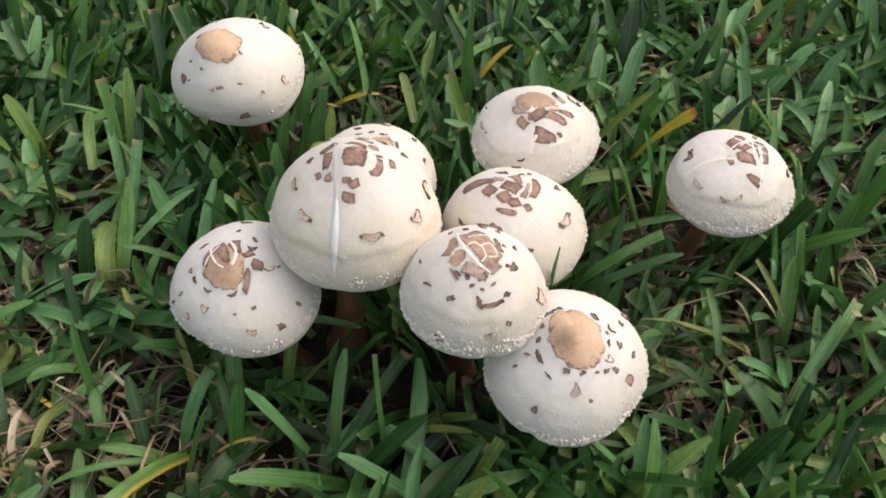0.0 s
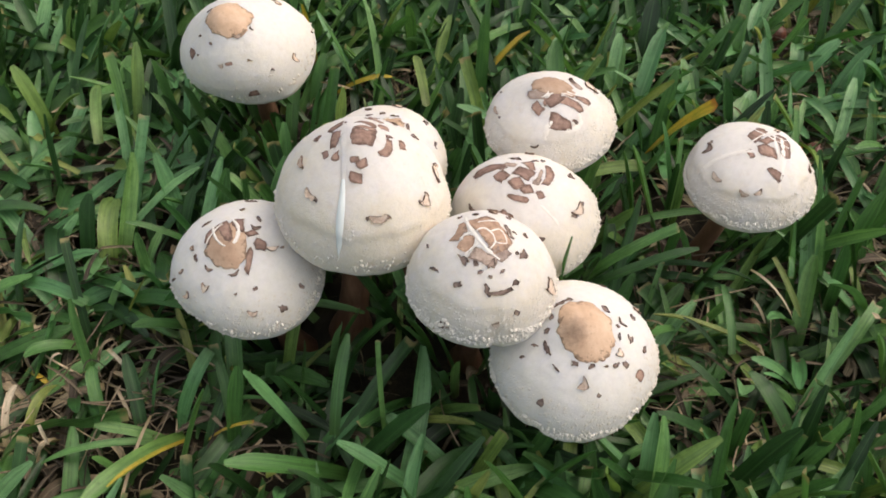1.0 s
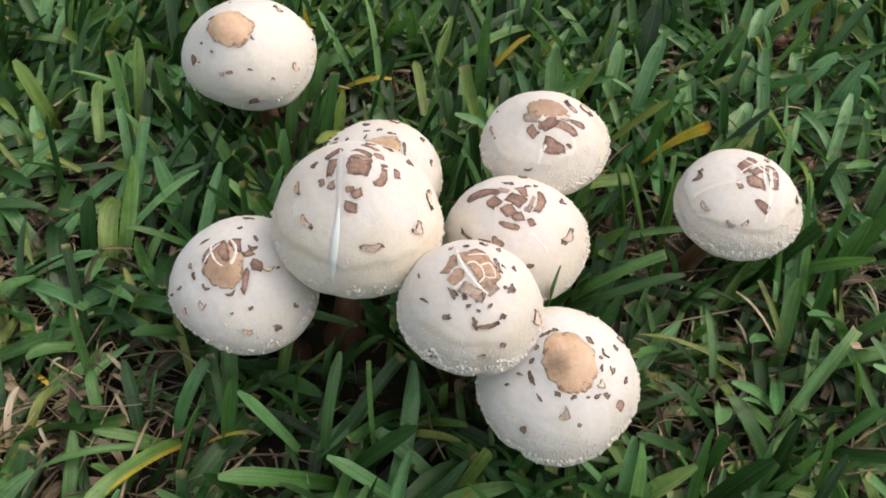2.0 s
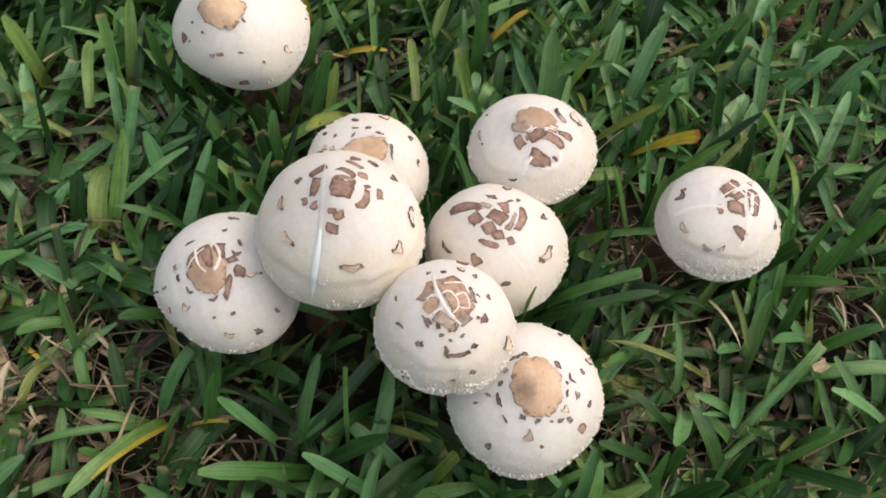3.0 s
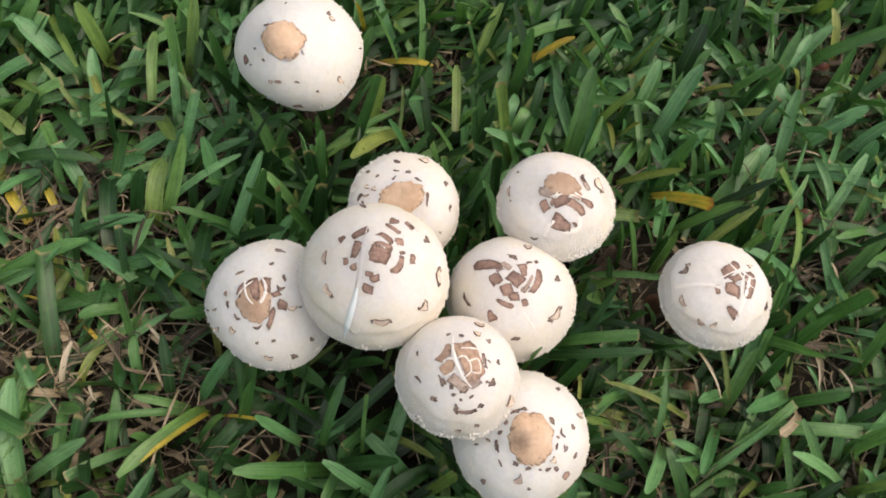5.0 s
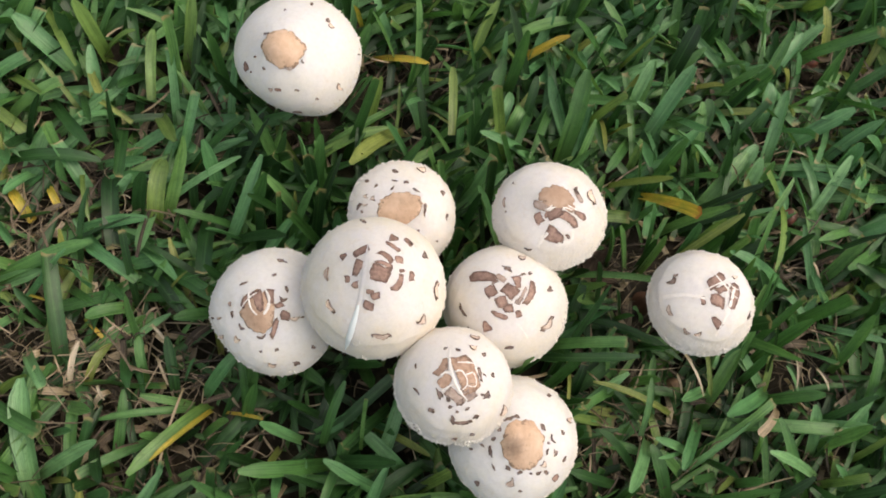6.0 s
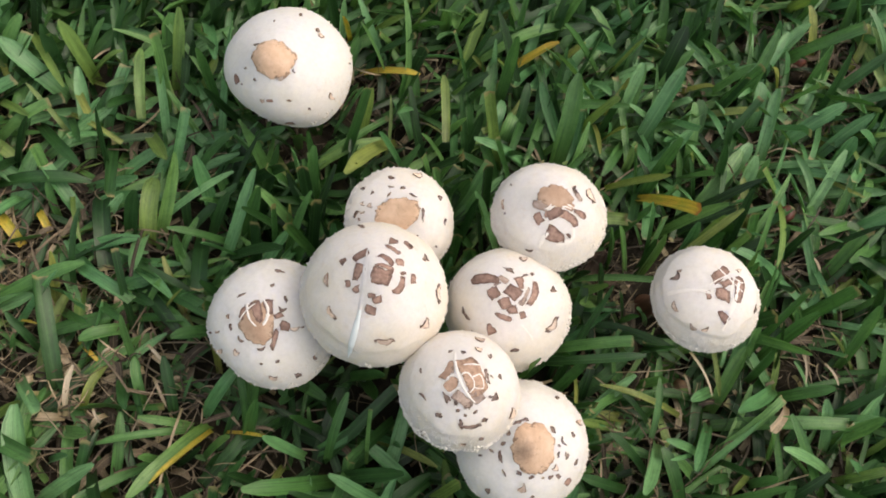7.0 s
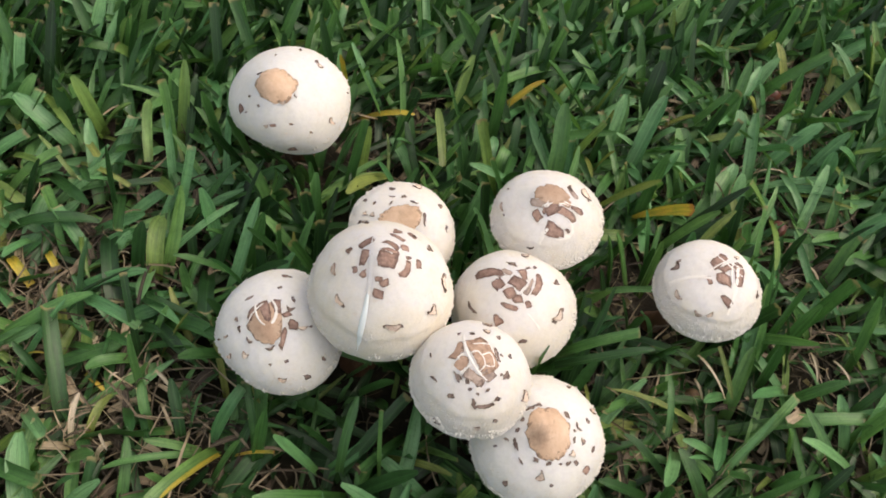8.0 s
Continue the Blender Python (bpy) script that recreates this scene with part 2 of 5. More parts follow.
# the lawn goes on as short turf where no single blades are set
turf = ramp(tree, grain(tree, 90, 6, 0.8), [(0.3, (0.01, 0.025, 0.008)), (0.5, (0.023, 0.06, 0.017)), (0.72, (0.062, 0.12, 0.039))])
drift = ramp(tree, grain(tree, 1.7, 5, 0.6), [(0.35, (0.75, 0.85, 0.75)), (0.65, (1.2, 1.1, 0.9))])
turf = blend(tree, "MULTIPLY", 1.0, turf.outputs["Color"], drift.outputs["Color"])
away = tree.nodes.new("ShaderNodeVectorMath")
away.operation = "DISTANCE"
tree.links.new(tree.nodes.new("ShaderNodeTexCoord").outputs["Object"], away.inputs[0])
away.inputs[1].default_value = (0.05, 0.42, 0.0)
reach = reckon(tree, "ADD", away.outputs["Value"], reckon(tree, "MULTIPLY", grain(tree, 8, 4), 0.5))
outer = ramp(tree, reach, [(0.85, (0, 0, 0)), (1.0, (1, 1, 1))])
tree.links.new(blend(tree, "MIX", outer.outputs["Color"], soil, turf), shader.inputs["Base Color"])
relief(tree, shader, grain(tree, 160, 6, 0.75), 0.9, 0.004)


# ---- building helpers ----
def mesh_of(name, verts, faces, mat, smooth=True, uvs=None):
    data = bpy.data.meshes.new(name)
    data.from_pydata([tuple(map(float, p)) for p in verts], [], [tuple(map(int, f)) for f in faces])
    data.materials.append(mat)
    data.polygons.foreach_set("use_smooth", [smooth] * len(data.polygons))
    if uvs is not None:
        layer = data.uv_layers.new(name="UVMap")
        loops = np.empty(len(data.loops), dtype=np.int32)
        data.loops.foreach_get("vertex_index", loops)
        layer.data.foreach_set("uv", np.asarray(uvs, dtype=np.float32)[loops].ravel())
    data.update()
    return data


def part(name, data, parent, label="", local=None):
    ob = new(name, data)
    ob.parent = parent
    if local is not None:
        ob.matrix_local = local
    return tagged(ob, label)


# ---- mushrooms ----
# centre of the rim (m), radius, height above the rim, lean to +x and +y (degrees), profile power, foot offset (mm), stem radius (mm),
# shift of the crown to +x and +y and height of its knob (mm)
CAPS = {
    "A": (-0.1128, 0.4126, 0.0793, 0.0386, 0.0358, -9.7, -12.3, 1.46, (2, 18), 6.5, (-0.7, -9.7, 4.6)),
    "B": (-0.0853, 0.2558, 0.0712, 0.0351, 0.0292, -5.3, -8.8, 1.12, (14, 10), 6.5, (-0.6, -0.2, 0.5)),
    "C": (-0.0331, 0.2736, 0.0987, 0.0387, 0.0429, 3.2, -3.2, 0.95, (-13, 6), 8.0, (-0.9, -0.5, -0.4)),
    "D": (-0.0289, 0.3267, 0.0775, 0.0313, 0.0188, 9.9, -9.0, 1.37, (4, 0), 6.0, (5.2, 4.4, 5.2)),
    "E": (0.0538, 0.3425, 0.0903, 0.0327, 0.0226, -8.2, -4.7, 1.36, (-5, 0), 6.0, (-5.0, 1.0, 2.2)),
    "F": (0.0407, 0.2887, 0.0758, 0.0347, 0.0345, -8.9, -8.6, 1.29, (-8, 10), 6.5, (-6.5, -2.9, -0.2)),
    "G": (0.0192, 0.2335, 0.0929, 0.0309, 0.0322, 0.4, 1.5, 1.61, (-4, 30), 6.0, (-0.5, -0.3, 0.0)),
    "H": (0.0597, 0.2168, 0.0653, 0.035, 0.0282, -4.9, -8.1, 1.86, (-10, 28), 6.5, (-2.2, 2.8, 5.6)),
    "I": (0.1497, 0.315, 0.0823, 0.0308, 0.0238, -4.7, -5.7, 1.80, (-6, 24), 5.5, (-3.3, 1.1, -0.4)),
}
# dents in the rim: direction (degrees), depth (share of the radius), width (degrees)
DENTS = {
    "A": [(-118, 0.165, 36), (-46, -0.095, 26), (54, 0.095, 34), (175, -0.025, 35)],
    "B": [(-124, 0.175, 34), (-45, -0.10, 30), (158, 0.05, 40)],
    "C": [(-101, 0.012, 6), (150, 0.01, 30)],
    "D": [(200, 0.02, 30)],
    "E": [(-140, 0.02, 35), (30, 0.01, 30), (85, 0.06, 42)],
    "F": [(-95, -0.03, 25), (140, 0.03, 30), (50, 0.055, 34)],
    "G": [(-80, 0.05, 4), (-60, -0.02, 16)],
    "H": [(-120, 0.05, 6), (-95, -0.02, 22), (-42, 0.06, 26)],
    "I": [(-65, -0.012, 25), (100, 0.01, 30)],
}
# plate of thicker skin over the crown: share of the way to the rim, thickness (mm)
PLATE = {"A": (0, 0), "B": (0, 0), "C": (0.66, 1.0), "D": (0, 0), "E": (0.60, 0.6), "F": (0.60, 0.2), "G": (0.60, 0.35), "H": (0, 0), "I": (0.58, 1.0)}
# beads of torn skin on the outer cap
BEADS = {"A": 300, "B": 1100, "C": 560, "D": 1200, "E": 2000, "F": 1600, "G": 2100, "H": 1700, "I": 2200}
ROUND = 0.15


class CapShape:
    """The skin of a cap. A place on it is given in the plane: way and distance from the crown along the skin."""

    def __init__(self, key):
        x, y, z, self.radius, self.height, lean_x, lean_y, power, foot, self.stem, crown = CAPS[key]
        self.shift, knob = (crown[0] / 1000, crown[1] / 1000), crown[2] / 1000
        up = Vector((math.tan(radians(lean_x)), math.tan(radians(lean_y)), 1)).normalized()
        side = Vector((0, 1, 0)).cross(up).normalized()
        back = up.cross(side)
        self.matrix = Matrix((side, back, up)).transposed().to_4x4()
        self.matrix.translation = (x, y, z)
        self.inverse = self.matrix.inverted()
        self.base = Vector((x + foot[0] / 1000, y + foot[1] / 1000, 0))
        rho = np.sin(np.linspace(0, math.pi / 2, 80))
        fall = (rho * rho + ROUND ** 2) ** (power / 2) - ROUND ** power
        r = np.append(self.radius * rho, self.radius * np.array([0.99, 0.95, 0.90]))
        z = np.append(self.height * np.sqrt(np.maximum(0, 1 - fall / fall[-1])), self.radius * np.array([-0.10, -0.17, -0.175]))
        z = z + knob * np.exp(-(r / self.radius / 0.3) ** 2)
        self.top = self.height + knob
        self.way = np.append(0, np.cumsum(np.hypot(np.diff(r), np.diff(z))))
        self.r, self.z, self.end = r, z, self.way[-1]
        self.key, self.seed = key, 10.0 * (ord(key) - 64)

    def at(self, qx, qy, lift=0.0):
        d, a = min(math.hypot(qx, qy), self.end), math.atan2(qy, qx)
        r, z = float(np.interp(d, self.way, self.r)), float(np.interp(d, self.way, self.z))
        share = d / self.end
        bend = 0.0
        for way, depth, width in DENTS[self.key]:
            off = (math.degrees(a) - way + 180) % 360 - 180
            bend -= depth * math.exp(-(off / width) ** 2)
        bend += 0.012 * noise.noise((math.cos(a) * 1.3 + self.seed, math.sin(a) * 1.3, 0))
        bend += 0.010 * noise.noise((math.cos(a) * 6 + self.seed, math.sin(a) * 6, 4))
        r *= 1 + bend * share ** 2.5
        lean = max(z, 0) / self.top
        x, y = r * math.cos(a) + self.shift[0] * lean, r * math.sin(a) + self.shift[1] * lean
        edge, thick = PLATE[self.key]
        if thick:
            edge += 0.07 * noise.noise((math.cos(a) * 1.6 + self.seed, math.sin(a) * 1.6, 9)) + 0.02 * noise.noise((math.cos(a) * 7, math.sin(a) * 7, self.seed))
            k = min(max((edge - share) / 0.06 + 0.5, 0), 1)
            lift += (k * k * (3 - 2 * k) - 0.5) * thick / 1000
        lump = 0.0004 * noise.noise((x * 70 + self.seed, y * 70, z * 70)) + 0.00025 * noise.noise((x * 260, y * 260 + self.seed, z * 260))
        return Vector((x, y, z)), lift + lump

    def place(self, qx, qy, lift=0.0):
        p, rise = self.at(qx, qy, lift)
        return p + self.normal(qx, qy) * rise

    def normal(self, qx, qy):
        d, a = min(math.hypot(qx, qy), self.end * 0.999), math.atan2(qy, qx)
        step = self.end * 0.012
        r0, r1 = np.interp([max(d - step, 0), d + step], self.way, self.r)
        z0, z1 = np.interp([max(d - step, 0), d + step], self.way, self.z)
        if d < step:
            return Vector((0, 0, 1))
        tilt = (max(z1, 0) - max(z0, 0)) / self.top
        along = Vector(((r1 - r0) * math.cos(a) + self.shift[0] * tilt, (r1 - r0) * math.sin(a) + self.shift[1] * tilt, z1 - z0))
        return along.cross(Vector((-math.sin(a), math.cos(a), 0))).normalized()


def cap_skin(shape, rings=52, turns=112):
    verts, faces = [shape.place(0, 0)], []
    for i in range(1, rings + 1):
        d = shape.end * i / rings
        for j in range(turns):
            a = 2 * math.pi * j / turns
            verts.append(shape.place(d * math.cos(a), d * math.sin(a)))
    for share, rise in ((0.80, -0.12), (0.55, 0.02), (0.22, 0.10)):
        for j in range(turns):
            a = 2 * math.pi * j / turns
            r = shape.radius * share
            verts.append((r * math.cos(a), r * math.sin(a), shape.radius * rise))
    rows = rings + 3
    for j in range(turns):
        k = (j + 1) % turns
        faces.append((0, 1 + j, 1 + k))
        for i in range(rows - 1):
            a, b = 1 + i * turns, 1 + (i + 1) * turns
            faces.append((a + j, b + j, b + k, a + k))
    return mesh_of("cap", verts, faces, CAP_PALE if shape.key in "ABH" else CAP_SKIN)


def cap_warts(shape, count):
    """The beads of torn skin that roughen the lower cap and its edge."""
    dice = random.Random(int(shape.seed))
    verts, faces = [], []
    rim = shape.way[79] / shape.end
    for _ in range(count):
        tooth = dice.random() < 0.44
        a = dice.uniform(0, 2 * math.pi)
        clump = noise.noise((math.cos(a) * 5 + shape.seed, math.sin(a) * 5, 2))
        share = rim * (1.02 - (0.10 + 0.10 * clump) * dice.random() if tooth else 1.0 - 0.34 * dice.random() ** 1.4)
        q = Vector((math.cos(a), math.sin(a))) * shape.end * share
        rough = min(max((share / rim - 0.62) / 0.38, 0), 1)
        size = dice.uniform(0.0003, 0.0007 + 0.0003 * clump) if tooth else dice.uniform(0.0003, 0.0006 + 0.0005 * rough ** 2)
        p, n = shape.place(q.x, q.y), shape.normal(q.x, q.y)
        s = n.orthogonal().normalized()
        t = n.cross(s)
        turn, first, long = dice.uniform(0, 6.28), len(verts), dice.uniform(0.7, 1.7)
        tall = dice.uniform(0.5, 1.9) if tooth else dice.uniform(0.06, 0.20) + 0.25 * rough ** 4 * dice.random()
        for far, up in ((1.35, -0.3), (0.7 if tooth else 0.8, 0.6 * tall)):
            for k in range(6):
                b = turn + k * math.pi / 3
                verts.append(p + (s * math.cos(b) * long + t * math.sin(b)) * size * far * dice.uniform(0.78, 1.2) + n * size * up)
        verts.append(p + n * size * tall)
        for k in range(6):
            m = (k + 1) % 6
            faces += [(first + k, first + m, first + 6 + m, first + 6 + k), (first + 6 + k, first + 6 + m, first + 12)]
    return mesh_of("rough_margin", verts, faces, CAP_WART, True)


def gill_fan(shape, count=72):
    verts, faces = [], []
    for k in range(count):
        a = 2 * math.pi * k / count
        c, s = math.cos(a), math.sin(a)
        first = len(verts)
        for share, top, low in ((0.90, -0.165, -0.172), (0.80, -0.115, -0.175), (0.55, 0.02, -0.14), (0.24, 0.10, -0.02)):
            r = min(shape.radius * share, 0.95 * shape.at(shape.end * c, shape.end * s)[0].xy.length)
            for rise in (top, low):
                for side in (-0.0003, 0.0003):
                    verts.append((r * c - side * s, r * s + side * c, shape.radius * rise))
        for i in range(3):
            b = first + 4 * i
            faces += [(b, b + 4, b + 6, b + 2), (b + 1, b + 3, b + 7, b + 5), (b + 2, b + 6, b + 7, b + 3)]
    return mesh_of("gills", verts, faces, GILL, False)


def stem_tube(shape):
    """A bent, tapering stem from the ground into the cap, with a thicker foot."""
    top = shape.matrix @ Vector((0, 0, shape.radius * 0.16)) - shape.base
    lean = shape.matrix.to_3x3() @ Vector((0, 0, -1))
    mid = top * 0.55 + lean * 0.012
    verts, faces, rows, turns = [], [], 18, 20
    for i in range(rows + 1):
        s = i / rows
        p = mid * (2 * s * (1 - s)) + top * s * s
        r = shape.stem / 1000 * (1.0 - 0.22 * s + 0.55 * math.exp(-(s / 0.12) ** 2) + 0.05 * noise.noise((s * 9, shape.seed, 0)))
        for j in range(turns):
            a = 2 * math.pi * j / turns
            k = r * (1 + 0.07 * noise.noise((math.cos(a) * 2, math.sin(a) * 2 + shape.seed, s * 5)))
            verts.append((p.x + k * math.cos(a), p.y + k * math.sin(a), p.z - 0.004 * (1 - s)))
    for i in range(rows):
        for j in range(turns):
            k = (j + 1) % turns
            faces.append((i * turns + j, i * turns + k, (i + 1) * turns + k, (i + 1) * turns + j))
    return mesh_of("stem", verts, faces, STEM_SKIN)


MUSHROOMS = {}


def mushroom(key, label):
    shape = CapShape(key)
    thing = tagged(new("mushroom"), label, "mushroom", "mushrooms in the lawn")
    thing.location = shape.base
    cap = part("cap", cap_skin(shape), thing, "white domed cap with torn brown scales", Matrix.Translation(-shape.base) @ shape.matrix)
    tagged(part("rough_margin", cap_warts(shape, BEADS[key]), cap), kind="stuff")
    part("gills", gill_fan(shape), thing, "cream gills under the cap", Matrix.Translation(-shape.base) @ shape.matrix)
    part("stem", stem_tube(shape), thing, "brown fibrous stem")
    MUSHROOMS[key] = (shape, cap)


mushroom("A", "white mushroom with a round tan crown, standing apart in the grass")
mushroom("B", "white mushroom with a cracked tan crown at the cluster edge")
mushroom("C", "largest white mushroom, conical, brown scales and a split ridge")
mushroom("D", "white mushroom with a smooth tan crown, half hidden in the cluster")
mushroom("E", "white mushroom with a tan crown broken into brown scales")
mushroom("F", "broad white mushroom with a brown crazed crown, in the cluster")
mushroom("G", "small round white mushroom with a brown cracked crown")
mushroom("H", "low white mushroom with a large smooth tan crown disc")
mushroom("I", "white mushroom with a few brown scales, standing alone in grass")

LIFT = {"cell": 0.00008, "tan": 0.00008, "grey": 0.00007, "fleck": 0.0001, "pale": 0.0004, "disc": 0.00005}
SCALE_LABEL = {"cell": "brown scale", "tan": "tan scale", "grey": "greyish brown scale", "fleck": "dark curled fleck", "pale": "pale curled scale", "disc": "smooth tan crown disc"}


SCALE_EDGE, tree, shader = material("scale_edge", 0.8)
tone = ramp(tree, grain(tree, 300, 3), [(0.3, (0.091, 0.058, 0.046)), (0.7, (0.221, 0.143, 0.111))])
tree.links.new(tone.outputs["Color"], shader.inputs["Base Color"])
ALL_SCALES = {key: [] for key in CAPS}


def scales(key, kind, rows):
    """Scales on a cap: place along the skin (mm), length, width (mm), turn (degrees), outline 0 block, 1 wedge, 2 crescent, 3 curl."""
    ALL_SCALES[key] += [(kind, *row) for row in rows]


def extent(row, way):
    """How far a scale reaches towards a direction in the plane."""
    a = radians(row[5])
    along, across = way[0] * math.cos(a) + way[1] * math.sin(a), -way[0] * math.sin(a) + way[1] * math.cos(a)
    return 1 / math.sqrt((along / (row[3] / 2)) ** 2 + (across / (row[4] / 2)) ** 2 + 1e-9)


def clipped(outline, origin, normal):
    """The part of a polygon behind a line."""
    kept = []
    side = [(p[0] - origin[0]) * normal[0] + (p[1] - origin[1]) * normal[1] for p in outline]
    for k, p in enumerate(outline):
        q, a, b = outline[(k + 1) % len(outline)], side[k], side[(k + 1) % len(outline)]
        if a <= 0:
            kept.append(p)
        if a * b < 0:
            f = a / (a - b)
            kept.append((p[0] + (q[0] - p[0]) * f, p[1] + (q[1] - p[1]) * f))
    return kept


CELL_SPREAD = {"A": 1.0, "B": 1.1, "C": 1.06, "D": 1.0, "E": 1.36, "F": 1.36, "G": 1.32, "H": 1.0, "I": 1.26}


def scale_outline(row, others, dice, spread):
    kind, x, y, length, width, turn, shape_kind = row[:7]
    c, s = math.cos(radians(turn)), math.sin(radians(turn))
    outline = []
    grow = spread if kind == "cell" else 1.0
    if kind == "disc":
        for k in range(44):
            a = 2 * math.pi * k / 44
            m = (abs(math.cos(a)) ** 2.3 + abs(math.sin(a)) ** 2.3) ** (-1 / 2.3) * (1 + dice.uniform(-0.07, 0.05) + 0.13 * noise.noise((math.cos(a) * 3 + length, math.sin(a) * 3, width)))
            if shape_kind:
                m *= 1.0 + 0.16 * noise.noise((math.cos(a) * 2.4 + length, math.sin(a) * 2.4, 3)) + 0.10 * noise.noise((math.cos(a) * 6 + length, math.sin(a) * 6, 3))
            outline.append((m * math.cos(a) * length / 2, m * math.sin(a) * width / 2))
    elif len(row) > 7:
        taper, bow = row[7:]
        edge = [(-1, -1), (-0.35, -0.96), (0.3, -0.98), (1, -1), (0.98, 0), (1, 1), (0.35, 0.96), (-0.3, 0.98), (-1, 1), (-0.98, 0)]
        for p, q in edge:
            p, q = (p * dice.uniform(0.68, 1.08), q * dice.uniform(0.66, 1.10)) if abs(p * q) == 1 else (p * dice.uniform(0.88, 1.1), q * dice.uniform(0.82, 1.12))
            outline.append((p * length * 0.57, (q * (1 + taper * p) * 0.57 + bow * (0.6 - p * p)) * width))
    elif shape_kind >= 2:
        bow = (0.9 if shape_kind == 2 else 0.6) * width
        for k in range(14):
            a = 2 * math.pi * k / 14
            p, q = math.cos(a) * length / 2 * dice.uniform(0.92, 1.05), math.sin(a) * width / 2 * dice.uniform(0.7, 1.1)
            outline.append((p, q + bow * ((2 * p / length) ** 2 - 0.4)))
    else:
        if kind == "cell":
            corners = [(-1, -1), (0.1, -1.02), (1, -1), (1.02, 0.1), (1, 1), (-0.1, 1.02), (-1, 1), (-1.02, -0.1)]
            corners = [(p * dice.uniform(0.74, 1.06), q * dice.uniform(0.74, 1.06)) for p, q in corners]
            if dice.random() < 0.5:
                corners.pop(dice.choice((0, 2, 4, 6)))
        else:
            corners = [(math.cos(k * 0.57) * reach, math.sin(k * 0.57) * reach) for k, reach in enumerate([dice.uniform(0.42, 1.3) for _ in range(11)])]
            corners = [(p * 0.9, q * 0.9) for p, q in corners]
        for p, q in corners:
            if shape_kind == 1:
                q *= 0.66 - 0.5 * p
            outline.append((p * length / 2 * grow, q * width / 2 * grow))
    outline = [(x + p * c - q * s, y + p * s + q * c) for p, q in outline]
    if kind in ("cell", "fleck") and len(row) == 7:
        for other in others:
            dx, dy = other[1] - x, other[2] - y
            far_off = math.hypot(dx, dy)
            if other is row or far_off < 0.3 or other[0] == "pale":
                continue
            way = (dx / far_off, dy / far_off)
            mine, theirs = extent(row, way), extent(other, (-way[0], -way[1]))
            if (mine + theirs) * spread > far_off * 0.88:
                cut = far_off * mine / (mine + theirs) - 0.26
                if other[0] == "disc":
                    cut = min(cut + 0.2, far_off - theirs)
                cut = max(cut, 0.35)
                kept = clipped(outline, (x + way[0] * cut, y + way[1] * cut), way)
                if len(kept) > 2:
                    outline = kept
    if kind == "cell" and len(outline) > 3 and len(row) == 7:
        eased = []
        for k, p in enumerate(outline):
            q = outline[(k + 1) % len(outline)]
            eased += [(p[0] * (1 - f) + q[0] * f, p[1] * (1 - f) + q[1] * f) for f in (0.14, 0.86)]
        outline = eased
    # torn, ragged edge
    fine = []
    for k, p in enumerate(outline):
        q = outline[(k + 1) % len(outline)]
        far_off = math.hypot(q[0] - p[0], q[1] - p[1])
        if far_off < 0.15:
            continue
        parts = max(1, min(5, int(far_off / 0.85)))
        for i in range(parts):
            f = i / parts
            wander = min(0.22, far_off * 0.15)
            fine.append((p[0] + (q[0] - p[0]) * f + dice.uniform(-wander, wander), p[1] + (q[1] - p[1]) * f + dice.uniform(-wander, wander)))
    return fine


def build_scales(key):
    shape, cap = MUSHROOMS[key]
    dice = random.Random(int(shape.seed))
    for row in ALL_SCALES[key]:
        kind = row[0]
        outline = scale_outline(row, ALL_SCALES[key], dice, CELL_SPREAD[key])
        n = len(outline)
        if n < 3:
            continue
        cx, cy = sum(p[0] for p in outline) / n, sum(p[1] for p in outline) / n
        lift = LIFT[kind] + 0.00004 * dice.random() + (0.0005 if key == "B" and kind == "cell" else 0)
        swell = 0.0005 if kind == "disc" else 0.0
        rings = [(f, 0.0) for f in ((0.25, 0.5, 0.75, 0.92) if kind == "disc" else (0.3, 0.55, 0.8))] + [(0.93, 0.0), (1.0, 0.00004), (1.03, -0.0008)]
        verts, faces = [shape.place(cx / 1000, cy / 1000, lift + swell)], []
        raised = [dice.uniform(0, 0.0006) if kind in ("pale", "fleck") else dice.uniform(-0.00002, 0.00004) for _ in outline]
        for f, drop in rings:
            for k, (p, q) in enumerate(outline):
                up = lift + swell * (1 - f * f) + drop + (raised[k] if f == 1.0 else 0)
                verts.append(shape.place((cx + (p - cx) * f) / 1000, (cy + (q - cy) * f) / 1000, up))
        faces += [(0, 1 + k, 1 + (k + 1) % n) for k in range(n)]
        for i in range(len(rings) - 1):
            a, b = 1 + i * n, 1 + (i + 1) * n
            faces += [(a + k, b + k, b + (k + 1) % n, a + (k + 1) % n) for k in range(n)]
        name = "crown_disc" if kind == "disc" else "scale"
        uvs = [(0, 0)] + [(min(f, 1), k / n) for f, _ in rings for k in range(n)]
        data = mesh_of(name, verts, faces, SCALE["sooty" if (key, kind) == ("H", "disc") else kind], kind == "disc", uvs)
        data.materials.append(SCALE_EDGE)
        data.polygons.foreach_set("material_index", [0] * (len(faces) - n) + [1 if kind in ("fleck", "pale") else 0] * n)
        part(name, data, cap, SCALE_LABEL[kind])


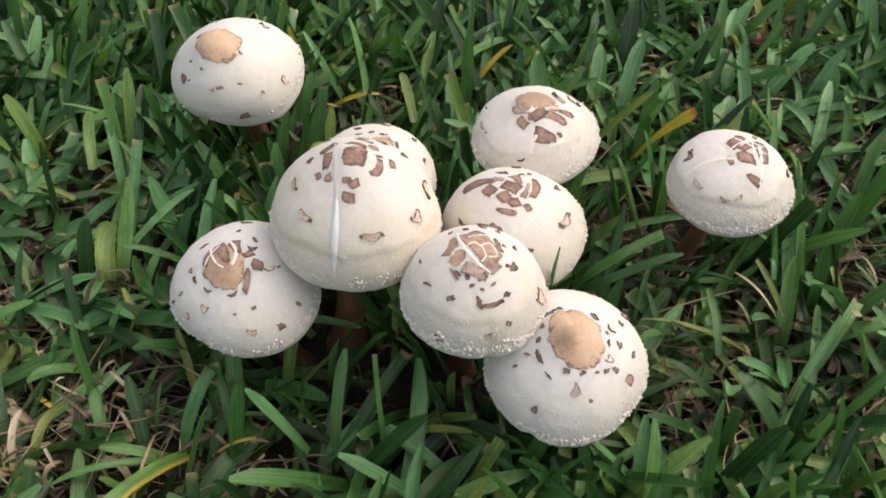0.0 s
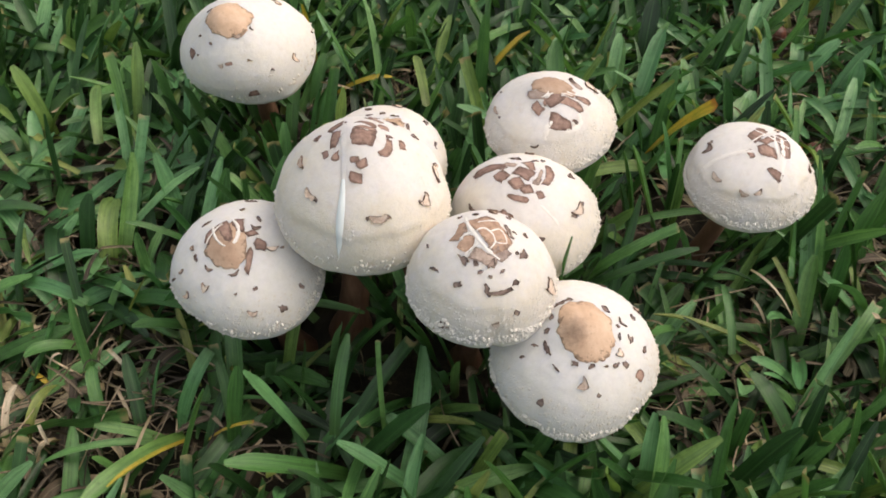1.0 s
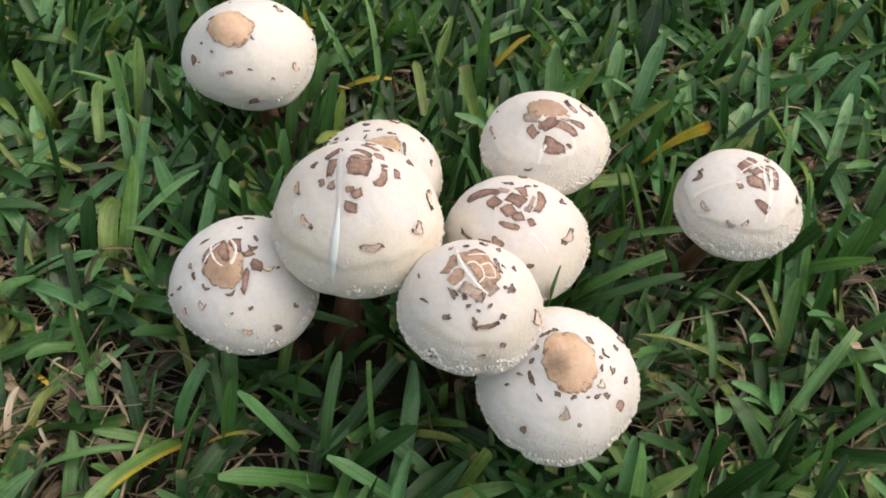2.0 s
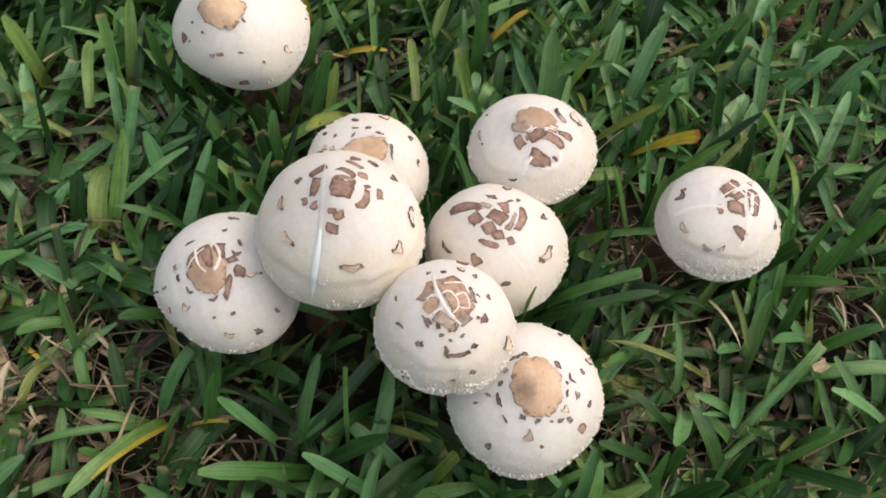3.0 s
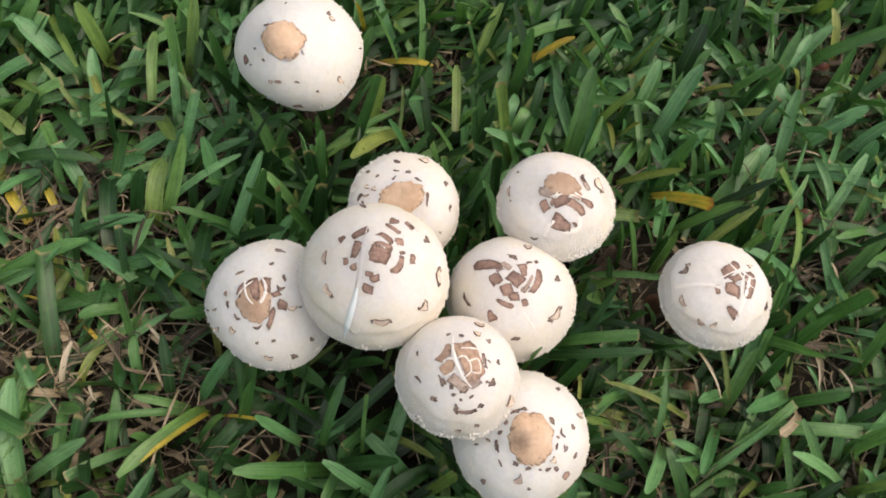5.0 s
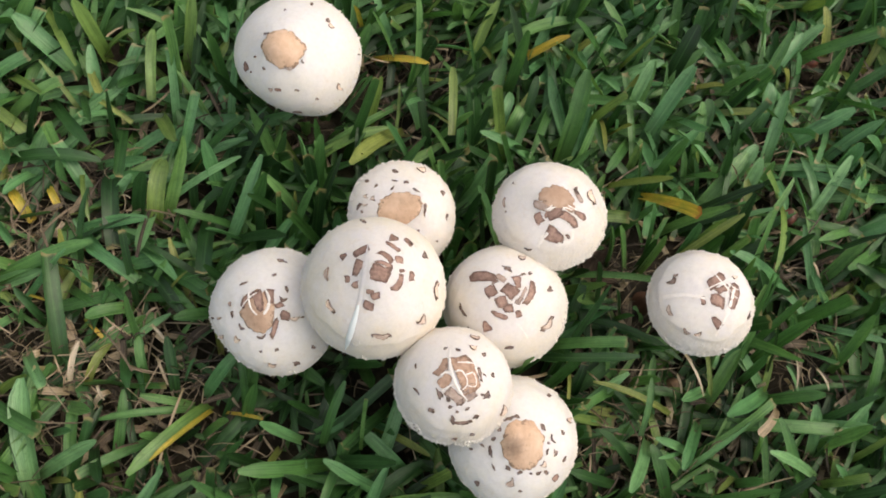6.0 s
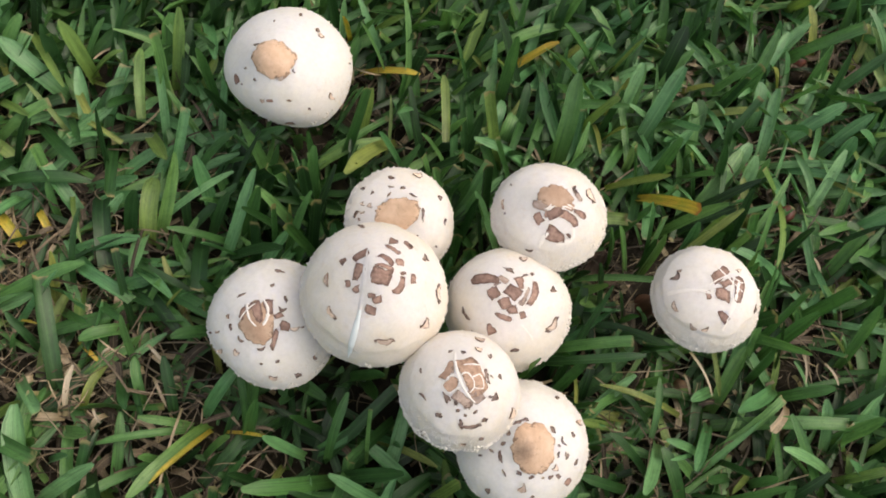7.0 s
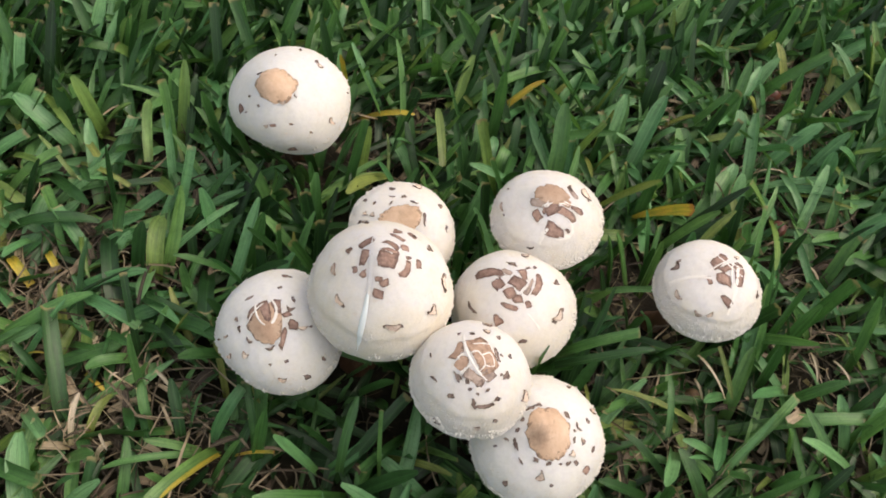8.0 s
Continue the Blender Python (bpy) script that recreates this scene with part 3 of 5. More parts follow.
scales("C", "cell", [(1.2, -2.6, 8.3, 7.4, 4, 0, 0, 0), (1.7, 2.5, 8.6, 2.2, -1, 0, 0.1, 0.3), (1.7, 7.1, 8.9, 3.0, -27, 0, 0, 0.4), (9.2, 8.2, 4.5, 4.2, 21, 0, 0, 0), (4.4, 15.3, 8.5, 2.5, -19, 0, 0.2, 0), (4.0, 22.4, 4.6, 4.6, 5, 0, -0.4, 0), (12.9, 23.7, 6.2, 3.2, -33, 0, 0.2, 0), (11.8, 2.7, 2.9, 1.8, 32, 0, 0, 0), (11.5, -3.8, 9.2, 3.5, 77, 0, -0.1, -0.5), (18.5, 2.5, 5.4, 3.1, -73, 0, 0, 0), (-11.2, 7.5, 8.5, 4.7, 41, 0, 0.1, 0.3), (-10.5, -2.2, 8.1, 4.9, 70, 0, 0.5, 0.2), (-20.7, 4.1, 3.7, 3.2, 50, 0, -0.3, 0), (-15.0, -8.3, 3.4, 2.6, -66, 0, 0, 0), (-10.0, -11.1, 3.3, 3.1, -56, 0, -0.5, 0), (-1.5, -12.6, 3.6, 2.3, 4, 0, 0, 0), (1.9, -13.9, 4.5, 3.3, 34, 0, 0, 0), (-0.6, -19.7, 5.3, 4.0, -1, 0, -0.1, 0)])
scales("C", "fleck", [(13.2, 23.5, 5.7, 3.7, -28, 1), (24.8, 19.6, 4.9, 5.5, -14, 0), (-20.7, 3.5, 4.5, 3.4, -85, 1), (-39.9, 52.1, 7.6, 3.7, 78, 2), (-17.0, 33.6, 6.4, 2.4, -53, 0)])
scales("C", "pale", [(38.3, 2.1, 10.5, 3.9, -73, 3), (33.7, -18.6, 6.9, 4.2, 76, 3), (11.5, -34.5, 9.8, 3.4, 13, 3), (-28.5, -6.8, 7.4, 2.4, -77, 3), (-22.3, -24.7, 8.1, 2.6, -48, 3)])
scales("C", "fleck", [(6.0, -35.4, 2.2, 2.2, 12, 0), (16.5, -33.1, 2.6, 2.2, 14, 0), (31.8, -20.9, 3.1, 2.1, 14, 0), (37.2, 6.6, 2.8, 2.8, -79, 0), (39.8, -2.4, 3, 2.9, -71, 0), (-19.6, -27.6, 2.9, 1.8, -16, 0), (-27.5, -9.9, 2, 1.5, -76, 0)])
scales("F", "cell", [(-9.8, 11.0, 15.2, 5.8, 5, 0, -0.12, 0), (-2.2, 2.8, 5.7, 5.9, 36, 0, 0, 0), (7.9, 5.4, 7.2, 7.2, -29, 0, 0, 0), (4.4, -1.5, 5.9, 5.4, 27, 0, 0, 0), (8.4, -4.4, 4.8, 4.3, 22, 0, 0.1, 0), (4.5, -8.7, 8.3, 2.6, -16, 0, 0.2, -0.2), (-2.2, -16.8, 5.7, 4.2, -67, 0, 0.6, 0), (10.6, 11.9, 6.3, 3.9, -65, 0, -0.3, 0), (18.7, 7.2, 13.5, 3.5, 83, 0, 0.1, -0.5), (14.6, -6.3, 3.8, 3.2, -61, 0, 0, 0)])
scales("F", "grey", [(1.4, 11.9, 5.9, 3.1, -21, 0, 0, 0), (-1.1, 8.4, 3.7, 1.4, 46, 0, 0, 0), (14.9, 5.0, 8.8, 1.5, 75, 0, 0, 0), (13.7, 1.0, 4.6, 2.7, 63, 0, 0, 0)])
scales("F", "fleck", [(3.2, 18.9, 7.2, 3.3, -16, 0), (12.4, 17.5, 4.4, 2.2, 38, 0), (16.5, 19.9, 2.8, 2.5, 18, 0), (30.9, 13.9, 4.9, 4.4, -59, 0), (-18.2, -10.3, 9.7, 2, -49, 2), (11.6, -28.2, 6.2, 2.8, 28, 0), (-13.1, -20.1, 2.8, 1.6, -28, 0), (35.6, -4.3, 3.4, 2.9, 79, 0), (30.7, -13.4, 3.3, 2.4, 10, 0)])
scales("F", "pale", [(9.4, 30.9, 5.3, 3.2, 19, 3), (33.0, -9.0, 9.7, 4.3, 59, 3)])
scales("I", "cell", [(6.1, -4.1, 7.6, 6.3, -1, 0, 0.1, 0.1), (-1.9, -5.6, 4.3, 2.5, -76, 0, 0, 0), (7.4, -15.4, 7.7, 3.8, -37, 0, 0.5, 0), (3.5, 7.0, 11.2, 5.0, 49, 0, 0.0, 0), (8.0, 3.1, 8.4, 3.5, 36, 0, 0, 0), (14.9, 1.8, 14.8, 5.4, -91, 0, -0.1, 0.2)])
scales("I", "fleck", [(-20.4, 3.9, 7, 3.2, 55, 2), (30.0, -5.7, 4.2, 4, -37, 2), (-18.7, 6.9, 3.3, 2.1, 6, 0)])
scales("I", "pale", [(-19.5, -13.8, 6.6, 2.5, -64, 3), (-8.1, -24.2, 5.1, 2.2, -35, 3), (-1.3, -24.2, 4.6, 1.8, 30, 3), (14.6, 12.8, 3.1, 1.7, 20, 3)])
scales("G", "tan", [(2.3, 0.1, 17.8, 10.4, -54, 0, 0, 0), (-10.2, 0.9, 9.3, 3.5, -113, 0, 0.1, 0.3), (-7.0, -6.0, 6.5, 4.9, 69, 0, -0.2, 0)])
scales("G", "grey", [(6.2, -9.1, 7.6, 6.1, -43, 0, -0.1, 0), (-7.7, 0.8, 2.5, 1.6, -78, 0, 0, 0), (-0.5, -12.3, 10.1, 4.5, -21, 0, -0.1, 0), (-3.4, -14.4, 2.5, 1.9, -83, 0, 0, 0)])
scales("G", "fleck", [(-8.6, -12.8, 6.4, 3.2, -43, 0), (-3.2, -14.5, 2.2, 2, 12, 0), (3.2, -14.7, 4.6, 4.2, 41, 0), (-1.3, -18.0, 3, 1.5, 12, 0), (2.6, -19.7, 2.4, 1.5, 21, 0), (7.5, -16.8, 3.1, 1.9, 43, 0), (16.1, -7.7, 5.4, 3.5, 70, 0), (13.4, -8.0, 2, 1.8, 11, 0), (12.3, 2.2, 3, 1.7, -32, 1), (-10.8, -22.3, 5, 2.9, -7, 0), (-21.5, -13.3, 6.5, 2.7, -47, 1), (-25.0, 0.2, 3.4, 1.5, -77, 0), (8.5, -24.1, 14.8, 2.1, 24, 2), (1.7, -24.8, 5.4, 2.6, -62, 0)])
scales("G", "fleck", [(9.4, 1.7, 6.6, 1.6, -66, 0, 0, 0)])
scales("G", "fleck", [(13.9, -20.0, 4.8, 2.9, 55, 0), (16.4, -31.3, 3.9, 3, 6, 0), (-21.0, -38.3, 5.8, 5.7, -46, 0), (-10.2, 11.8, 2.7, 1.6, 30, 0), (-3.5, 11.5, 2.9, 1.5, -14, 0), (10.3, 13.3, 2.6, 2.5, -13, 0), (17.4, 3.6, 3.4, 2.3, 91, 0), (38.4, 32.3, 3.7, 4.4, -17, 0)])
scales("G", "pale", [(7.0, -38.7, 3.7, 2.4, 12, 3), (4.1, 15.6, 3.9, 2.9, 8, 3), (5.0, 24.7, 6.5, 3, 11, 3), (35.5, -12.2, 7.3, 9, 92, 3)])
scales("B", "disc", [(-0.5, -5.4, 18.7, 23.5, 12, 1)])
scales("B", "cell", [(-0.9, 0.7, 10.3, 4.4, -63, 0, -0.2, 0), (4.2, 4.2, 7.5, 4.0, -65, 0, -0.25, 0), (10.1, 0.8, 4.1, 2.4, 36, 0, 0, 0), (14.6, -3.9, 4.7, 4.6, 4, 0, 0.1, 0), (10.0, -11.9, 10.5, 2.4, 83, 0, 0.1, -0.2)])
scales("B", "cell", [(-7.4, -0.1, 7.8, 3.1, 60, 0, 0.1, 0.3)])
scales("B", "fleck", [(4.2, -18.0, 5.8, 1.6, 30, 2), (-8.4, -15.5, 4.9, 1.7, -28, 2), (2.6, 28.5, 7.9, 2.8, 9, 0), (2.4, 17.8, 3.7, 2.5, 13, 0), (11.4, 11.0, 4.5, 1.9, -57, 0), (11.3, 4.6, 4.6, 2.2, 2, 2), (-13.3, 9.0, 5, 1.9, 33, 0), (-15.6, -9.3, 4.3, 2, -82, 0), (13.8, -23.6, 3.5, 2.5, 9, 0), (33.8, -18.5, 3.5, 2.7, 1, 0), (25.6, -30.3, 5.6, 4.8, 63, 0), (4.6, -26.9, 2.1, 1.5, 11, 0), (23.9, -2.3, 2, 1.6, 13, 0), (-33.2, -14.5, 3.5, 1.5, 10, 0)])
scales("B", "pale", [(-18.1, -3.8, 2.8, 1.6, -76, 3), (-11.1, -23.5, 4.1, 3.6, -28, 3), (12.0, -34.5, 4.9, 2.6, 7, 3), (19.5, -4.2, 6.2, 2, 16, 3), (-25.5, -13.3, 3.5, 1.3, 11, 3), (-24.4, -25.4, 4.6, 2.5, 16, 3)])
scales("D", "disc", [(-10.1, -4.7, 23.6, 20.1, 13, 0)])
scales("D", "fleck", [(4.1, -3.3, 11.4, 3.2, -60, 1), (-16.6, 20.8, 4.4, 3.1, 7, 0), (-16.2, 13.1, 3.9, 1.7, 9, 0), (-9.0, 13.8, 4.2, 2.7, 33, 0), (-3.7, 8.1, 5.8, 2.2, -23, 0), (-16.5, 7.5, 3.4, 1.8, 66, 1), (-31.5, 11.3, 2.5, 2.4, 45, 0), (-25.6, 8.1, 3.4, 1.2, 64, 0), (17.1, 15.6, 4.6, 3.9, -52, 0), (23.8, 1.6, 5.8, 2.6, -81, 0), (22.3, -15.3, 2.8, 1.5, 15, 0), (-32.2, -6.3, 6, 2.7, 87, 0), (-29.3, -10.5, 3.1, 1.7, -68, 0), (6.3, -14.8, 2.6, 1.6, 16, 0)])
scales("D", "pale", [(-29.8, -0.1, 2.9, 2, -74, 3), (-25.5, -1.1, 3.5, 2.1, -68, 3), (-29.1, -5.8, 3.2, 1.3, 5, 3), (0.8, 28.0, 7, 4.1, 32, 3)])
scales("E", "disc", [(6.2, 2.6, 18.6, 13.4, 17, 1)])
scales("E", "grey", [(-1.6, -5.0, 8.6, 4.0, -7, 0, 0, 0), (18.2, 7.8, 8.8, 2.8, -53, 0, 0, 0)])
scales("E", "tan", [(13.4, -0.6, 7.6, 4.6, -12, 0, 0, 0)])
scales("E", "cell", [(-2.1, -12.0, 5.5, 4.7, -51, 0, 0, 0), (2.2, -9.1, 3.4, 1.6, 76, 0, 0, 0), (6.6, -7.6, 9.2, 5.0, 38, 0, 0.2, 0), (15.0, -7.9, 11.2, 4.9, -22, 0, -0.1, 0.15), (21.0, -3.5, 6.3, 3.3, -8, 0, 0.2, 0), (8.4, -19.2, 10.0, 7.0, -8, 0, -0.45, 0), (16.4, -18.1, 3.7, 1.7, -36, 0, 0, 0)])
scales("E", "fleck", [(17.4, 8.7, 9, 2.9, -45, 1), (16.2, -18.0, 2.4, 2.3, 13, 0), (-22.4, 10.0, 1.5, 1.9, -12, 0), (-23.9, -9.1, 1.7, 1.5, -2, 0), (-7.1, -29.9, 4.9, 1.1, 0, 2), (15.8, 12.8, 2.3, 2, 21, 0), (28.4, 7.7, 4, 2.2, 75, 0)])
scales("E", "pale", [(25.9, 11.9, 10, 4.7, -63, 3), (-25.7, -3.3, 7.1, 1.3, -80, 3)])
scales("A", "disc", [(4.1, -3.2, 26.7, 24.3, -21, 0)])
scales("A", "fleck", [(-8.5, 5.0, 6.6, 2.4, 11, 1), (-19.4, -22.0, 2.5, 1.4, 4, 0), (-15.1, -10.8, 2.5, 1.4, 2, 0), (-7.8, -17.9, 3.1, 2.1, -32, 0), (14.5, -29.3, 3.8, 1.6, 11, 0), (27.5, -33.1, 2.5, 2.3, 12, 0), (24.9, 25.0, 4.1, 3.5, -41, 0), (9.5, 36.8, 2.1, 3.8, 24, 0), (-5.0, 25.7, 1.7, 2.5, 5, 0), (53.6, 7.1, 2.7, 1.7, 35, 0), (16.4, -8.3, 5.2, 1.3, -70, 2)])
scales("A", "cell", [(-25.1, -18.6, 7.4, 5.8, -60, 0), (1.4, -31.5, 4.8, 2.3, 9, 0), (12.5, -51.4, 9.4, 4.6, 16, 0)])
scales("A", "pale", [(41.7, -22.7, 6.5, 3.1, -51, 3), (27.9, 21.0, 4.8, 2.1, -31, 3), (-16.9, 60.0, 4.2, 4.7, 12, 3), (9.4, -15.1, 4.6, 1.9, 29, 3), (-3.7, -32.2, 3.1, 2.3, 8, 3)])
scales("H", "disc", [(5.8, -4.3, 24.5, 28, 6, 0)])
scales("H", "fleck", [(-5.1, 8.3, 6.7, 2.8, 23, 0), (-1.0, 10.4, 5.1, 2.4, 3, 0), (-9.1, 1.1, 5.1, 2.1, 70, 0), (-11.9, -4.3, 4.4, 2.5, 36, 0), (-11.9, -11.9, 7, 2.5, -72, 0), (-8.6, -20.0, 5.5, 2.1, -50, 1), (-23.9, -12.1, 2.4, 1.5, 8, 0), (0.1, -18.6, 5, 2.2, -9, 0), (7.4, -19.5, 4.6, 2.1, 10, 0), (13.5, -18.9, 2.1, 1.3, 11, 0), (18.6, -17.6, 3.8, 2.2, 29, 0), (23.2, -16.4, 3.4, 2.9, -41, 0), (20.7, -4.8, 4.7, 1.2, 87, 0)])
scales("H", "fleck", [(16.1, 8.2, 6.1, 3.2, -47, 0), (22.9, 3.6, 5.6, 1.3, -55, 2), (26.3, -4.2, 4.2, 2.8, -75, 0), (28.6, 8.8, 3.8, 2.9, -69, 0), (34.2, -6.2, 4.3, 2.8, 61, 0), (17.0, 31.5, 3.8, 3.4, 34, 0), (-17.6, -32.4, 4, 4.3, -29, 0), (9.8, -30.2, 3.2, 1.9, -11, 0), (21.3, -51.9, 2.4, 3.3, 6, 0), (-18.1, -8.8, 4.3, 1.6, -30, 0), (20.6, 0.4, 2.3, 2.1, 14, 0)])
scales("H", "cell", [(31.7, -18.9, 5.6, 4.9, 69, 0), (13.3, -54.3, 4.7, 4.8, 42, 0)])
scales("H", "pale", [(20.3, -12.2, 3.7, 2.9, 58, 3), (34.2, 19.6, 3.7, 4.7, -75, 3), (22.1, 51.4, 7.6, 5.4, -77, 3), (3.0, -26.4, 5.7, 3.6, 52, 3)])

for key in CAPS:
    build_scales(key)


def strips(key, rows, rise=1.0):
    """Bowed strips of white skin left between the torn scales: start, middle, end along the skin, width (mm)."""
    shape, cap = MUSHROOMS[key]
    wobble = random.Random(int(shape.seed) + 3)
    for ax, ay, mx, my, bx, by, width in rows:
        kx, ky = 2 * mx - (ax + bx) / 2, 2 * my - (ay + by) / 2
        verts, faces, n = [], [], 12
        for i in range(n + 1):
            f = i / n
            x, y = (1 - f) ** 2 * ax + 2 * f * (1 - f) * kx + f * f * bx, (1 - f) ** 2 * ay + 2 * f * (1 - f) * ky + f * f * by
            dx, dy = 2 * (1 - f) * (kx - ax) + 2 * f * (bx - kx), 2 * (1 - f) * (ky - ay) + 2 * f * (by - ky)
            far_off = math.hypot(dx, dy) + 1e-6
            half = width / 2 * (0.75 + 0.25 * math.sin(math.pi * f)) * wobble.uniform(0.55, 1.3)
            for k, lift in ((-1.1, -0.0002), (-0.8, 0.0004), (0.0, 0.0006), (0.8, 0.0004), (1.1, -0.0002)):
                verts.append(shape.place((x - dy / far_off * half * k) / 1000, (y + dx / far_off * half * k) / 1000, lift * rise))
            if i:
                b = 5 * (i - 1)
                faces += [(b + k, b + k + 1, b + k + 6, b + k + 5) for k in range(4)]
        part("skin_strip", mesh_of("skin_strip", verts, faces, STRIP_SKIN), cap, "white strip of torn skin")


strips("B", [(-7.4, 3.9, -4.1, -3.2, 0.3, -6.6, 1.5), (1.1, 7.1, 4.7, 1.1, 3.5, -5.5, 1.9), (-9.3, -4.3, -6.5, 0.4, -2.8, 4.6, 1.2)], 1.6)
strips("E", [(9.1, 2.9, 13.7, -0.3, 18.6, -1.3, 1.2), (3.6, -6.9, 8.1, -2.8, 12.2, -3.4, 1.1), (11.3, -4.3, 12.3, -2.3, 16.1, -2.6, 1.0), (1.0, -6.6, 3.3, -5.2, 4.8, -2.2, 1.0)], 0.35)
strips("E", [(4.3, -18.7, 0.6, -23.4, -1.2, -27.7, 2.4), (17.7, -13.0, 17.2, -20.0, 9.0, -24.1, 3.0)], 0.25)
strips("F", [(14.1, -11.7, 17.7, -15.0, 21.7, -20.0, 1.6)], 0.15)
strips("I", [(-24.6, -6.5, -12.2, -4.4, -0.8, -4.4, 3.0), (14.9, 6.6, 13.0, -7.3, 8.7, -22.8, 2.4)], 0.25)
strips("I", [(-1.7, -0.1, 6.5, 6.6, 17.0, 14.5, 1.0), (3.3, 10.3, 9.7, 5.1, 17.5, 0.6, 1.1), (11.2, -7.9, 10.6, -0.0, 12.0, 7.3, 1.4), (12.0, 7.3, 15.4, 5.7, 17.8, 6.3, 0.8)], 0.35)
strips("G", [(-7.9, 10.8, -3.4, -3.5, 6.2, -12.6, 1.9), (-3.3, -1.2, -0.6, 0.5, 1.8, -1.2, 1.0), (1.8, -1.2, 3.3, -2.7, 4.0, -5.4, 0.9), (1.8, -1.2, 3.6, -0.1, 5.7, 1.4, 0.9), (-2.7, 4.3, 1.2, 5.2, 5.6, 6.0, 1.1), (5.6, 6.0, 7.4, 2.8, 10.1, -0.8, 1.1), (4.0, -5.4, 3.5, -6.9, 2.1, -8.7, 0.8), (5.7, 1.4, 7.9, -1.2, 8.8, -5.0, 0.8), (4.0, -5.4, 6.2, -5.7, 8.8, -5.0, 0.7), (-9.7, -3.4, -7.4, -1.9, -4.7, -1.5, 1.2), (-7.8, -11.1, -5.1, -8.6, -2.4, -6.9, 1.1)], 0.35)

# the split ridge that runs down the largest cap
shape, cap = MUSHROOMS["C"]
verts, faces = [], []
for i in range(41):
    s = i / 40
    qx, qy = -8.9 - 0.5 * s + 3.0 * math.sin(math.pi * s), 14.0 - 69.0 * s
    w = (1.1 if s < 0.5 else 0.4 + 1.2 * math.sin(math.pi * (s - 0.47) / 0.56)) * min(1.0, (1 - s) / 0.10 + 0.03) * min(1.0, s / 0.2 + 0.3)
    for k, lift in ((-1.5, -0.0003), (-1.0, 0.00035), (-0.1, 0.0005), (0.9, 0.0003), (1.5, -0.0003)):
        verts.append(shape.place((qx + k * w) / 1000, qy / 1000, lift * (0.3 if s < 0.5 else 1.0)))
    if i:
        b = 5 * (i - 1)
        faces += [(b + k, b + k + 1, b + k + 6, b + k + 5) for k in range(4)]
ridge = mesh_of("split_ridge", verts, faces, TORN)
ridge.materials.append(CAP_SKIN)
ridge.polygons.foreach_set("material_index", [1 if k < 4 * 20 else 0 for k in range(len(faces))])
part("split_ridge", ridge, cap, "shiny white torn ridge")


# ---- ground ----
far = [-300, -120, -50, -20, -8, -3, -1.6]
line = np.array(far + list(np.linspace(-1, 1.2, 133)) + [1.8, 3, 8, 20, 50, 120, 300])
gx, gy = np.meshgrid(line, line)
gz = np.zeros_like(gx)
for i in range(gx.shape[0]):
    for j in range(gx.shape[1]):
        p = Vector((gx[i, j], gy[i, j], 0))
        gz[i, j] = 0.006 * noise.noise(p * 14) + 0.003 * noise.noise(p * 45) - 0.004 if abs(p.x) < 1.7 and abs(p.y) < 1.9 else -0.004
n = len(line)
verts = np.stack([gx.ravel(), gy.ravel(), gz.ravel()], 1)
faces = [(i * n + j, i * n + j + 1, (i + 1) * n + j + 1, (i + 1) * n + j) for i in range(n - 1) for j in range(n - 1)]
tagged(new("ground", mesh_of("ground", verts, faces, SOIL)), "brown soil and dead thatch under the lawn", "ground", kind="structure")


# ---- grass ----
SEGMENTS = 7


